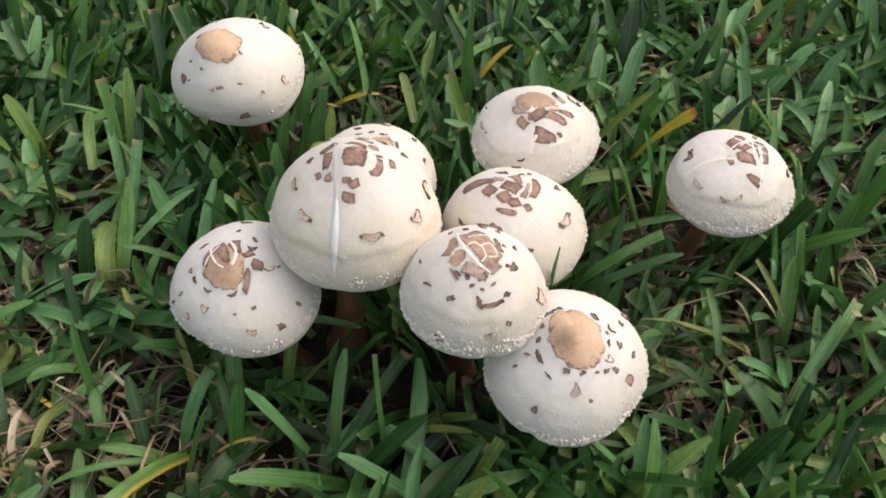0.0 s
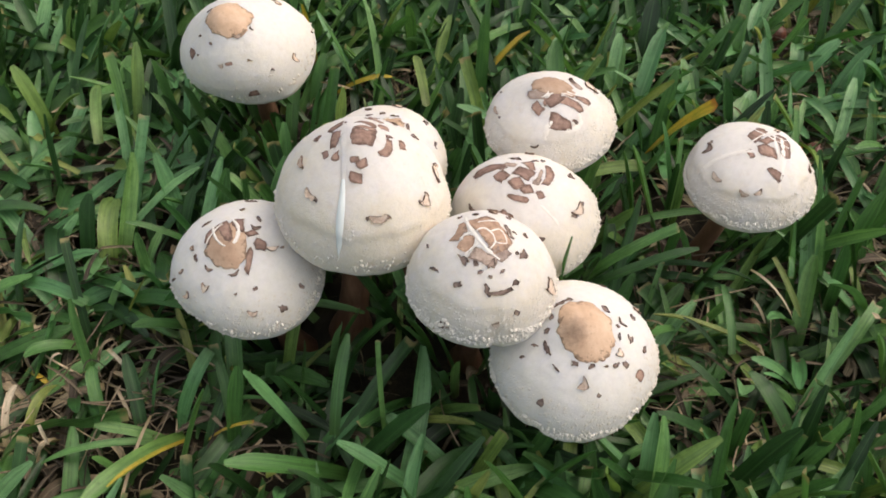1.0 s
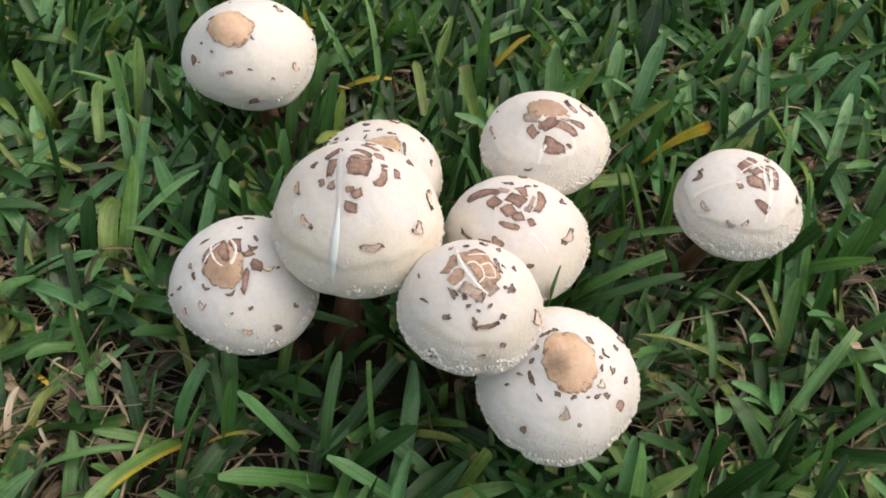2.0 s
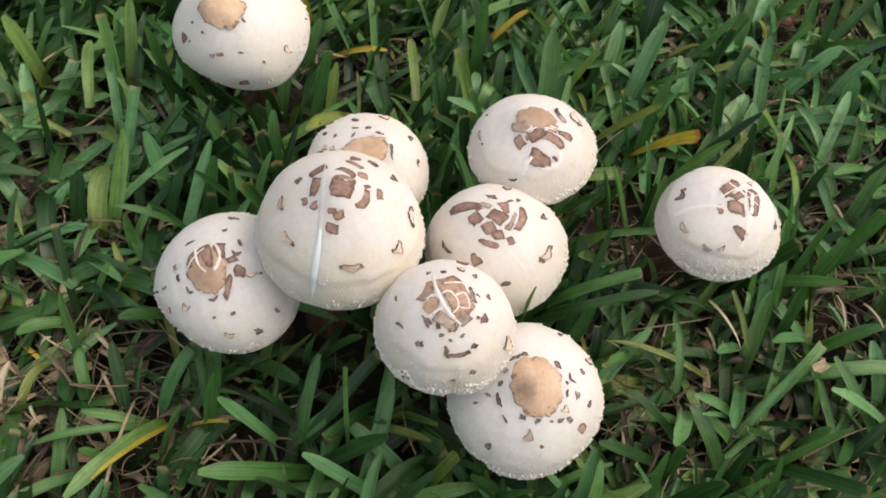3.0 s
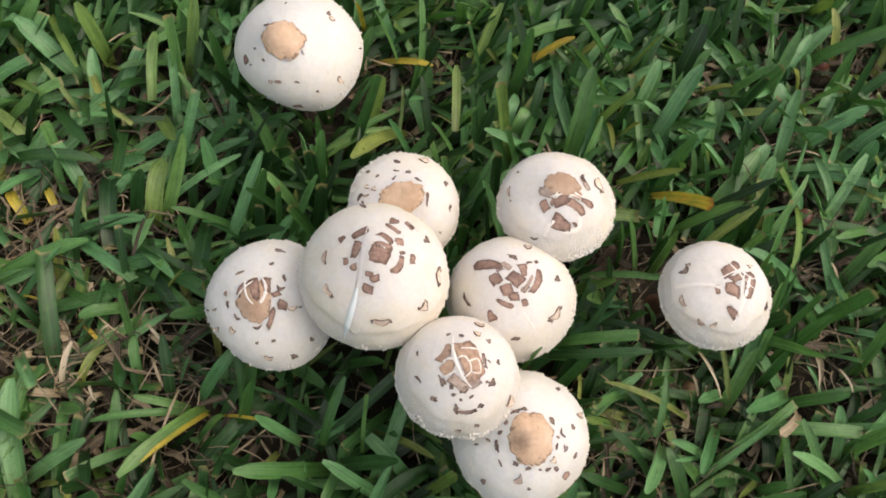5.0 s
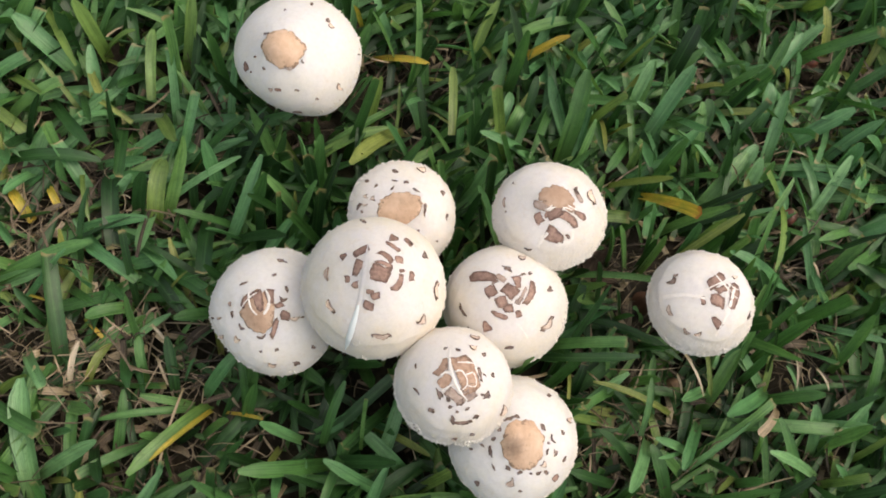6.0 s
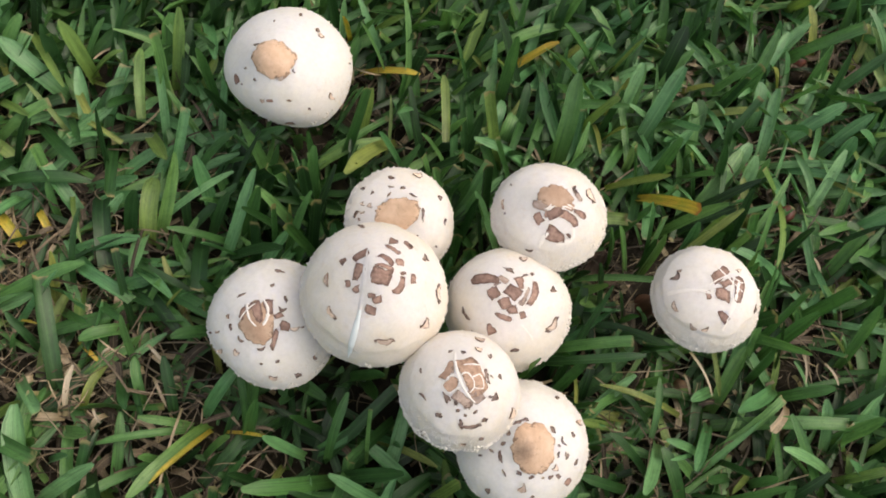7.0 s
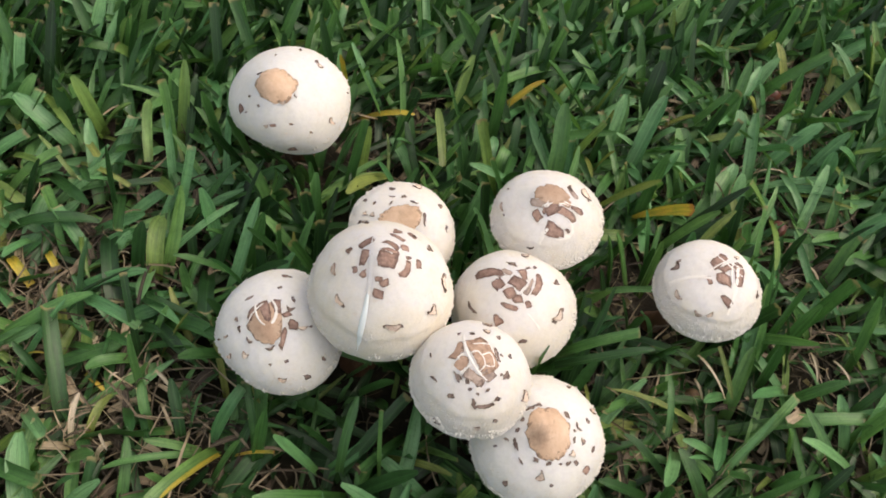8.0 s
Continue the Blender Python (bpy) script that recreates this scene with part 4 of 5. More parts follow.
def blade_shapes(base, azimuth, reach, tip, arch, width, twist, cut, sway, segments=SEGMENTS):
    """Arched, folded blades, one a row: foot, heading, reach over the ground, height of the tip, rise of the arch (m)."""
    count = len(reach)
    s = np.linspace(0, 1, segments + 1)
    s = 1 - (1 - s) ** 1.25
    heading = np.stack([np.cos(azimuth), np.sin(azimuth), np.zeros(count)], 1)
    across = np.stack([-np.sin(azimuth), np.cos(azimuth), np.zeros(count)], 1)
    along = reach[:, None] * s[None]
    rise = base[:, 2:3] + (tip - base[:, 2])[:, None] * s[None] + arch[:, None] * 4 * (s * (1 - s))[None]
    drift = sway[:, None] * (s ** 2 - s)[None]
    mid = base[:, None, :] + heading[:, None, :] * along[..., None] + across[:, None, :] * drift[..., None]
    mid[..., 2] = rise
    tangent = np.gradient(mid, axis=1)
    tangent /= np.linalg.norm(tangent, axis=2, keepdims=True) + 1e-12
    side = np.repeat(across[:, None, :], segments + 1, 1)
    up = np.cross(tangent, side)
    up *= np.sign(up[..., 2:3] + 1e-9)
    roll = twist[:, None] * (0.3 + 0.7 * s)[None]
    right = side * np.cos(roll)[..., None] + up * np.sin(roll)[..., None]
    normal = np.cross(right, tangent)
    normal *= np.where((normal * up).sum(2, keepdims=True) < 0, -1, 1)
    taper = np.clip((1 - s) / 0.20, 0, 1) ** 0.5
    taper[-1] = 0.34
    shape = np.where(cut[:, None], np.minimum(1.0, 0.84 + 0.5 * s)[None], (np.minimum(1.0, 0.84 + 0.5 * s) * taper)[None])
    half = width[:, None] / 2 * shape
    fold = 0.6 * half
    left = mid - right * half[..., None] + normal * fold[..., None]
    far_side = mid + right * half[..., None] + normal * fold[..., None]
    points = np.stack([left, mid, far_side], 2)
    uv = np.zeros((count, segments + 1, 3, 2))
    uv[..., 0] = np.array([0.0, 0.5, 1.0])[None, None]
    uv[..., 1] = s[None, :, None] * np.where(cut, 1.0, 0.9)[:, None, None]
    faces = []
    for i in range(segments):
        for k in range(2):
            a = i * 3 + k
            faces.append((a, a + 1, a + 4, a + 3))
    return points.reshape(count, -1, 3), uv.reshape(count, -1, 2), np.array(faces)


def joined_blades(name, points, uv, faces, mat):
    count, size = points.shape[:2]
    every = (faces[None] + (np.arange(count) * size)[:, None, None]).reshape(-1, 4)
    data = bpy.data.meshes.new(name)
    data.vertices.add(count * size)
    data.vertices.foreach_set("co", points.astype(np.float32).ravel())
    data.loops.add(every.size)
    data.loops.foreach_set("vertex_index", every.astype(np.int32).ravel())
    data.polygons.add(len(every))
    data.polygons.foreach_set("loop_start", np.arange(0, every.size, 4, dtype=np.int32))
    data.polygons.foreach_set("use_smooth", np.ones(len(every), dtype=bool))
    layer = data.uv_layers.new(name="UVMap")
    layer.data.foreach_set("uv", uv.reshape(-1, 2)[every.ravel()].astype(np.float32).ravel())
    data.materials.append(mat)
    data.update(calc_edges=True)
    return data


def clear_of_mushrooms(points, gap=0.0015):
    """True for each blade that enters no cap and no stem."""
    fine = np.ones(len(points), dtype=bool)
    for shape, _ in MUSHROOMS.values():
        m = np.array(shape.inverse)
        local = points @ m[:3, :3].T + m[:3, 3]
        lean = np.clip(local[..., 2] / shape.top, 0, 1)
        r = np.hypot(local[..., 0] - shape.shift[0] * lean, local[..., 1] - shape.shift[1] * lean)
        top = np.interp(r, shape.r[:80], shape.z[:80]) + gap
        inside = (r < shape.radius * 1.06 + gap) & (local[..., 2] < top + 0.001) & (local[..., 2] > -0.25 * shape.radius - gap)
        foot = np.hypot(points[..., 0] - shape.base.x, points[..., 1] - shape.base.y)
        inside |= (foot < shape.stem / 1000 * 1.6) & (points[..., 2] < 0.03)
        # no blade leans over a cap
        inside |= (r < shape.radius * 1.0) & (local[..., 2] > 0) & (local[..., 2] < 0.08)
        fine &= ~inside.any(axis=1)
    return fine


dice = np.random.default_rng(11)
THIN = [(-0.195, 0.214, 0.04), (-0.111, 0.21, 0.018), (0.147, 0.265, 0.03), (0.109, 0.36, 0.025), (-0.24, 0.31, 0.045), (0.24, 0.56, 0.05), (0.2, 0.44, 0.03), (0.25, 0.4, 0.025), (-0.27, 0.25, 0.05), (0.16, 0.25, 0.03), (0.23, 0.23, 0.03), (-0.12, 0.17, 0.03), (0.26, 0.33, 0.02), (-0.19, 0.36, 0.02), (-0.06, 0.47, 0.03), (-0.249, 0.325, 0.03), (-0.24, 0.239, 0.03), (-0.188, 0.218, 0.03), (-0.153, 0.194, 0.028), (-0.197, 0.165, 0.025), (-0.105, 0.167, 0.026), (-0.221, 0.167, 0.03), (-0.157, 0.228, 0.022), (0.117, 0.284, 0.02), (0.127, 0.246, 0.025), (0.154, 0.286, 0.025), (0.225, 0.265, 0.025), (-0.202, 0.248, 0.03)]


def bare(x, y):
    """How far a place is worn down to dead thatch, 0 to 1."""
    out = np.zeros_like(x)
    for px, py, size in THIN:
        out = np.maximum(out, np.exp(-((x - px) ** 2 + (y - py) ** 2) / (2 * size ** 2)))
    return out


def scatter(count, x0, x1, y0, y1, low, high, tips, widths, flat, hollow=0.0):
    x, y = dice.uniform(x0, x1, count), dice.uniform(y0, y1, count)
    keep = dice.random(count) > hollow * bare(x, y)
    x, y = x[keep], y[keep]
    count = len(x)
    clump = np.array([noise.noise((float(a) * 16, float(b) * 16, 3.0)) for a, b in zip(x, y)])
    azimuth = dice.uniform(-math.pi, math.pi, count)
    azimuth = np.where(dice.random(count) < 0.45, 1.05 + 0.7 * clump * 3 + dice.normal(0, 0.5, count), azimuth)
    reach = dice.uniform(low, high, count)
    tip = dice.uniform(*tips, count)
    arch = reach * dice.uniform(0.02, flat, count)
    base = np.stack([x, y, dice.uniform(-0.004, 0.008, count)], 1)
    return base, azimuth, reach, tip, arch, dice.uniform(*widths, count), dice.normal(0, 0.7, count), dice.random(count) < 0.27, dice.normal(0, 0.12, count) * reach




BLADE_LABEL = ["", "pale green blade", "yellow-green blade", "yellow and orange dying blade", "dry straw-coloured blade", "rust-brown dry blade", "bleached dry blade"]
luck = random.Random(5)
planted = []


def planted_blades(rows, twist=None):
    """Single blades: foot x, y (mm), heading (degrees), reach, height of the tip, width (mm), tone, height of the foot (mm)."""
    for x, y, heading, reach, tip, width, tone, low in rows:
        low /= 1000
        arch = reach / 1000 * (0.14 if tip < 20 else 0.06) + luck.uniform(0, 0.003)
        row = [np.array([[x / 1000, y / 1000, low]])] + [np.array([v]) for v in (
            radians(heading), reach / 1000, tip / 1000 + 0.002, arch, width / 1000, luck.gauss(0, 0.3) if twist is None else twist, luck.random() < 0.15, luck.gauss(0, 0.06) * reach / 1000)]
        points, uv, faces = blade_shapes(*row, segments=9)
        planted.append((points[0], uv[0], faces, tone))


planted_blades([(-264, 400, 161, 41, 40, 11.9, 1, 6), (-252, 418, 144, 18, 50, 9.2, 0, 6), (-294, 351, 38, 44, 31, 11.6, 0, 6), (-275, 377, -38, 57, 30, 7.3, 0, 6), (-250, 370, 145, 39, 28, 3.3, 2, 6), (-264, 389, -22, 53, 18, 3.3, 2, 6), (-204, 383, 106, 48, 37, 6.8, 0, 31), (-155, 379, 162, 61, 5, 8.1, 1, 2), (-164, 411, 136, 16, 62, 7.1, 0, 6), (-170, 389, 146, 30, 33, 4.4, 0, 6), (-206, 428, -138, 38, 26, 5.8, 0, 6), (-203, 438, 98, 25, 36, 14.7, 0, 6)])
planted_blades([(-263, 247, 32, 66, 27, 9.6, 0, 6), (-174, 265, 157, 43, 20, 7.4, 1, 29), (-206, 211, 113, 62, 27, 9.8, 0, 6), (-239, 337, -61, 46, 18, 3.1, 2, 6), (-221, 341, -68, 59, 9, 10.6, 0, 6), (-193, 311, 75, 18, 42, 9.1, 0, 6), (-182, 310, 98, 39, 18, 10.8, 0, 6), (-289, 324, 12, 66, 18, 8.1, 0, 6), (-256, 293, 140, 23, 8, 6.4, 3, 6), (-243, 305, 132, 16, 6, 4.8, 3, 6), (-249, 279, 59, 40, 6, 1.6, 4, 6), (-188, 326, -78, 49, 30, 2.3, 4, 6), (-174, 254, 108, 34, 52, 4.4, 0, 6)])
planted_blades([(-180, 259, 2, 38, 22, 5.9, 0, 2), (-177, 253, -145, 26, 18, 8.2, 0, 6), (-122, 260, -147, 26, 35, 7.8, 0, 18), (-123, 311, -114, 23, 76, 5.6, 1, 6), (-125, 319, -165, 40, 41, 5.2, 0, 6), (-145, 322, 61, 21, 39, 6.7, 0, 6), (-140, 284, -90, 19, 55, 2.9, 1, 6), (-192, 134, 114, 67, 20, 12.6, 1, 6), (-196, 145, 34, 44, 45, 7.8, 1, 6), (-186, 201, 78, 27, 11, 5.9, 2, 9), (-135, 206, 111, 33, 26, 6.5, 0, 4), (-154, 211, 114, 26, 18, 5.8, 0, 6), (-103, 234, -124, 28, 2, 7.8, 1, 37)])
planted_blades([(-124, 204, -174, 28, 21, 5, 0, 6), (-122, 202, -158, 52, 18, 5, 0, 6), (-203, 240, -32, 20, 6, 2.6, 3, 6), (-194, 196, 97, 28, 16, 3.4, 6, 10), (-55, 196, -175, 19, 79, 5.8, 1, 26), (-42, 197, 82, 32, 60, 5.3, 0, 30), (-59, 215, 169, 30, 72, 7.4, 0, 6), (-47, 214, -173, 19, 50, 5.5, 0, 6), (-37, 188, -158, 48, 49, 8.8, 0, 8), (-65, 182, -78, 22, 36, 5.5, 1, 6), (2, 178, 168, 42, 40, 6.8, 1, 6), (13, 190, 153, 43, 28, 7.6, 1, 6)])
planted_blades([(-20, 199, 99, 22, 67, 2.3, 0, 24), (-45, 199, 52, 56, 36, 6.9, 0, 6), (18, 185, 38, 19, 36, 6.2, 0, 6), (-29, 445, -108, 44, 66, 3.8, 1, 6), (-34, 395, 170, 20, 47, 5.3, 1, 6), (-11, 396, 101, 49, 56, 5.5, 2, 57), (1, 463, 141, 27, 56, 3.6, 0, 6), (-58, 464, -173, 21, 70, 3.2, 0, 6), (55, 415, -172, 49, 47, 6.2, 1, 6), (20, 430, 84, 30, 18, 7.3, 1, 6), (28, 430, 79, 21, 18, 8.9, 0, 6), (37, 441, 89, 28, 32, 6.5, 0, 6), (-5, 402, 177, 22, 47, 5.3, 0, 6)])
planted_blades([(62, 420, 165, 17, 33, 4.7, 0, 6), (68, 422, 90, 47, 54, 11.9, 0, 6), (10, 439, 89, 43, 31, 8.9, 0, 6), (24, 493, 18, 32, 38, 8.4, 3, 6), (-19, 476, 42, 91, 36, 7.6, 0, 6), (32, 485, 80, 46, 36, 6.8, 1, 6), (-90, 487, -87, 36, 85, 3.9, 3, 6), (-79, 466, -8, 43, 28, 5.7, 3, 6), (-42, 416, -111, 67, 68, 9.6, 2, 6), (77, 447, 31, 25, 49, 7.3, 0, 6), (106, 465, 77, 33, 43, 7.5, 1, 6), (124, 453, 68, 50, 45, 10.9, 1, 11), (135, 507, 79, 23, 51, 11.2, 0, 13)])
planted_blades([(117, 456, -91, 52, 62, 6.3, 1, 6), (92, 505, -173, 40, 61, 8.3, 0, 6), (105, 526, 153, 35, 36, 6.1, 0, 6), (99, 509, 21, 14, 48, 4.3, 2, 6), (164, 465, 93, 26, 24, 11.2, 0, 2), (187, 434, 66, 31, 25, 9.4, 1, 6), (204, 484, 90, 29, 29, 9.8, 1, 10), (240, 500, 77, 30, 18, 9.3, 1, 6), (224, 475, 34, 45, 41, 9.9, 1, 2), (264, 461, 78, 14, 41, 9.8, 1, 6), (211, 567, 178, 39, 36, 12.2, 0, 6), (303, 478, 169, 30, 36, 9.2, 1, 6), (252, 561, 121, 29, 36, 8.7, 2, 6)])
planted_blades([(314, 567, 137, 30, 27, 6, 0, 6), (166, 406, 61, 56, 25, 10, 0, 6), (167, 420, 130, 21, 32, 4.9, 0, 6), (236, 366, 176, 55, 40, 8.9, 1, 6), (255, 423, 114, 47, 18, 5.3, 1, 6), (248, 421, 71, 48, 35, 7, 1, 6), (216, 458, -75, 39, 21, 6, 1, 6), (205, 407, 108, 31, 22, 5.9, 2, 6), (262, 373, 54, 54, 27, 4.3, 0, 6), (259, 373, 122, 20, 15, 2.1, 4, 6)])
planted_blades([(72, 279, 5, 40, 77, 6.7, 0, 45), (71, 272, 8, 52, 68, 5.4, 0, 45), (153, 246, -120, 48, 60, 7.8, 1, 6), (146, 223, 154, 36, 37, 6.5, 0, 12), (171, 263, 176, 64, 32, 5.2, 2, 6), (148, 253, 159, 30, 35, 4.4, 0, 6), (138, 241, 91, 33, 49, 3.9, 0, 40), (185, 264, -114, 39, 30, 6.8, 1, 6), (181, 243, 180, 32, 33, 5.2, 1, 6), (177, 244, -153, 30, 39, 2.6, 1, 6), (200, 234, -156, 34, 47, 5.2, 0, 6), (95, 285, -95, 32, 36, 2.9, 2, 6)])
planted_blades([(227, 295, -143, 66, 74, 8.2, 1, 6), (223, 287, 10, 27, 40, 7.1, 0, 6), (258, 259, 113, 29, 34, 7.2, 1, 6), (265, 246, 179, 53, 49, 7, 1, 6), (228, 220, 47, 29, 36, 5.4, 0, 6), (292, 291, 96, 45, 32, 9.2, 0, 6), (287, 272, 103, 23, 27, 6.6, 1, 6), (287, 349, -123, 53, 62, 6.5, 0, 6), (243, 327, -67, 20, 50, 4, 1, 6), (283, 261, 61, 17, 40, 4.9, 2, 6), (288, 239, 150, 28, 29, 4.9, 1, 6), (208, 297, 98, 9, 46, 7.7, 0, 6), (223, 300, 179, 46, 79, 9, 1, 6)])
planted_blades([(236, 285, -137, 45, 52, 5.4, 4, 6), (213, 232, 14, 3, 36, 6.1, 1, 6), (221, 246, 129, 15, 36, 7.7, 0, 6), (266, 243, 21, 17, 36, 5.6, 0, 6), (66, 232, 113, 17, 36, 3.5, 0, 6)])
planted_blades([(-308, 448, -47, 80, 38, 5.1, 0, 6), (-261, 428, 65, 26, 30, 6, 0, 6), (-280, 465, -68, 45, 31, 4.3, 1, 6), (-254, 418, 25, 26, 30, 6.7, 0, 6), (-225, 441, -9, 22, 34, 5.8, 0, 6), (-221, 411, -99, 29, 34, 7.3, 0, 6), (-206, 414, -92, 22, 24, 5.7, 1, 6), (-218, 391, -115, 9, 22, 8.9, 1, 6), (-261, 409, -51, 44, 37, 4.9, 2, 6), (-205, 386, -49, 40, 35, 8.6, 2, 6), (-197, 366, -16, 32, 27, 5.5, 1, 6), (-273, 351, -92, 25, 32, 8.1, 0, 6), (-309, 388, -27, 42, 29, 5.9, 2, 6)])
planted_blades([(-198, 488, -63, 58, 31, 7.6, 1, 6), (-259, 387, -50, 43, 38, 4.9, 0, 6), (-188, 419, -49, 41, 10, 2, 4, 6), (-264, 325, -104, 26, 22, 7.2, 1, 6), (-162, 328, 102, 15, 23, 6.1, 0, 6), (-150, 321, -73, 46, 32, 9.6, 0, 6), (-156, 298, 107, 11, 34, 5.9, 0, 6), (-185, 274, -19, 24, 22, 6, 0, 6), (-171, 262, 66, 22, 26, 3.7, 0, 6), (-203, 268, -30, 35, 32, 5.2, 0, 6), (-223, 232, 144, 22, 26, 5.3, 0, 6), (-219, 257, -24, 30, 31, 5.2, 0, 6), (-242, 246, -13, 21, 24, 1.9, 3, 6)])
planted_blades([(-228, 213, -37, 33, 28, 7.4, 1, 6), (-172, 225, -57, 27, 29, 5.8, 0, 6), (-133, 216, 49, 13, 38, 2.8, 1, 6), (-195, 187, -6, 25, 37, 7.2, 0, 6), (-196, 170, 7, 18, 32, 5.1, 1, 6), (-133, 181, -159, 9, 35, 4.9, 0, 6), (-160, 152, -124, 11, 33, 5.7, 0, 6), (-171, 170, -49, 28, 37, 6.4, 0, 6), (-189, 144, 9, 19, 28, 3.6, 2, 6), (-31, 249, -62, 18, 33, 7.7, 0, 6), (-9, 230, -121, 40, 37, 6.2, 0, 6), (-69, 225, -89, 23, 26, 4.9, 0, 6), (-77, 178, 180, 16, 32, 5.6, 0, 6)])
planted_blades([(-67, 191, -101, 13, 22, 4.2, 2, 6), (-32, 174, 180, 26, 38, 4.1, 0, 6), (-47, 167, 99, 20, 24, 4.2, 1, 6), (-105, 204, -3, 26, 26, 2.1, 3, 6), (58, 506, 28, 19, 29, 6, 2, 6), (63, 520, -78, 36, 30, 5.1, 1, 6), (100, 502, 22, 29, 23, 6.9, 1, 6), (82, 498, -62, 29, 33, 5.9, 1, 6), (114, 453, -113, 45, 27, 6.5, 0, 6), (115, 426, 84, 17, 28, 5.7, 0, 6), (91, 466, -88, 42, 33, 3.2, 2, 6), (99, 452, -38, 10, 38, 4.1, 2, 6), (102, 450, 137, 6, 27, 4.9, 1, 6)])
planted_blades([(132, 548, -82, 27, 34, 6.2, 1, 6), (155, 536, 45, 10, 37, 7.2, 0, 6), (161, 523, -12, 21, 37, 6.2, 0, 6), (153, 506, -5, 19, 24, 7, 2, 6), (169, 500, -72, 38, 21, 6.1, 1, 6), (144, 489, 8, 14, 21, 6.1, 1, 6), (164, 438, 168, 10, 32, 4.1, 2, 6), (187, 457, 116, 16, 34, 6, 0, 6), (227, 525, -176, 16, 34, 6.4, 2, 6), (223, 519, -98, 35, 37, 6.3, 2, 6), (233, 531, 130, 17, 30, 6.5, 1, 6), (222, 563, 122, 9, 31, 5.7, 1, 6), (272, 586, -93, 16, 35, 6.9, 2, 6)])
planted_blades([(258, 607, -81, 21, 27, 9, 1, 6), (268, 557, -86, 29, 20, 6.7, 2, 6), (283, 511, -154, 47, 34, 5.5, 1, 6), (291, 526, -58, 15, 23, 6.7, 0, 6), (243, 488, -92, 34, 21, 5.4, 1, 6), (257, 477, -105, 35, 37, 4.4, 1, 6), (142, 428, -67, 22, 23, 8.2, 1, 6), (210, 398, -97, 19, 37, 9, 1, 6), (222, 365, -62, 13, 28, 6.5, 0, 6), (228, 377, 109, 15, 23, 4.2, 1, 6), (268, 421, 91, 19, 27, 4.4, 0, 6), (285, 426, -145, 51, 34, 6, 0, 6), (296, 470, -113, 38, 23, 6.4, 0, 6)])
planted_blades([(304, 417, -138, 56, 37, 7.8, 0, 6), (246, 336, 158, 23, 34, 5.7, 0, 6), (270, 350, 145, 25, 27, 5, 0, 6), (234, 326, 118, 14, 33, 8.1, 0, 6), (261, 348, -8, 40, 21, 5.1, 1, 6), (187, 286, -144, 28, 29, 6.8, 1, 6), (137, 279, -2, 12, 31, 6.7, 0, 6), (102, 261, 90, 18, 26, 5.1, 0, 6), (124, 250, -166, 27, 31, 5.8, 2, 6), (138, 204, 68, 11, 35, 5.8, 0, 6), (137, 214, -178, 36, 30, 6.5, 0, 6), (177, 228, 158, 24, 21, 7.5, 0, 6), (170, 209, 125, 37, 27, 8.9, 0, 6)])
planted_blades([(212, 239, -136, 28, 29, 3.8, 2, 6), (190, 242, -48, 16, 35, 5.3, 0, 6), (240, 259, 150, 9, 34, 5.5, 1, 6), (247, 291, -70, 17, 22, 4.8, 0, 6), (266, 313, 7, 30, 22, 3.3, 0, 6), (251, 291, 146, 28, 31, 2.8, 1, 6), (278, 300, 141, 25, 10, 2.1, 4, 6), (249, 304, 96, 20, 10, 2.1, 4, 6), (170, 573, -74, 37, 10, 1.9, 4, 6), (110, 364, -42, 26, 10, 1.6, 4, 6), (272, 583, -61, 44, 10, 2, 4, 6), (278, 545, 50, 23, 10, 2.5, 4, 6), (33, 434, -26, 23, 10, 2, 4, 6)])
planted_blades([(-47, 412, -3, 20, 10, 1.6, 4, 6), (220, 406, 14, 18, 10, 2.1, 4, 6), (281, 461, 7, 27, 10, 2.3, 4, 6), (-108, 155, 76, 22, 10, 2.5, 4, 6), (-239, 216, 34, 21, 10, 1.9, 4, 6), (302, 543, 82, 18, 10, 2.5, 4, 6), (-111, 220, -39, 19, 10, 1.8, 4, 6), (-70, 201, 5, 21, 10, 1.4, 4, 6), (6, 205, 43, 10, 10, 2.1, 4, 6), (96, 277, 38, 17, 10, 1.9, 4, 6), (-246, 275, -95, 16, 10, 2.4, 4, 6), (-151, 244, -7, 19, 10, 1.5, 4, 6)])

# bleached and frayed bits in the thatch
planted_blades([(235, 315, -88, 21, 30, 1.3, 6, 30), (247, 309, -41, 16, 26, 1.8, 6, 34), (161, 299, -49, 29, 22, 2.4, 6, 34), (161, 287, -52, 12, 16, 1.6, 6, 26), (173, 305, -64, 29, 20, 3.0, 2, 38), (180, 304, -92, 11, 34, 2.2, 1, 40), (-151, 225, -53, 17, 10, 1.8, 6, 16), (-177, 201, -54, 8, 14, 1.6, 6, 22), (-158, 242, -33, 13, 14, 2.0, 6, 24), (-181, 230, 50, 7, 26, 1.4, 6, 26)])

# the blade before the broad cap, the rust-brown one beside the cluster
planted_blades([(-131, 262, 20, 22, 74, 3.2, 5, 70), (-112, 203, -118, 42, 33, 3.6, 3, 9), (-115, 206, -118, 56, 32, 8.0, 0, 6)])
planted_blades([(97, 396, -17, 28, 85, 4.6, 2, 40), (124, 405, -60, 41, 83, 7.6, 3, 18)], 1.1)
planted_blades([(146, 356, 42, 38, 74, 4.8, 2, 30)], 0.0)
planted_blades([(54, 255.5, 15, 4, 97, 4.2, 0, 6)])
before_cap = planted.pop()

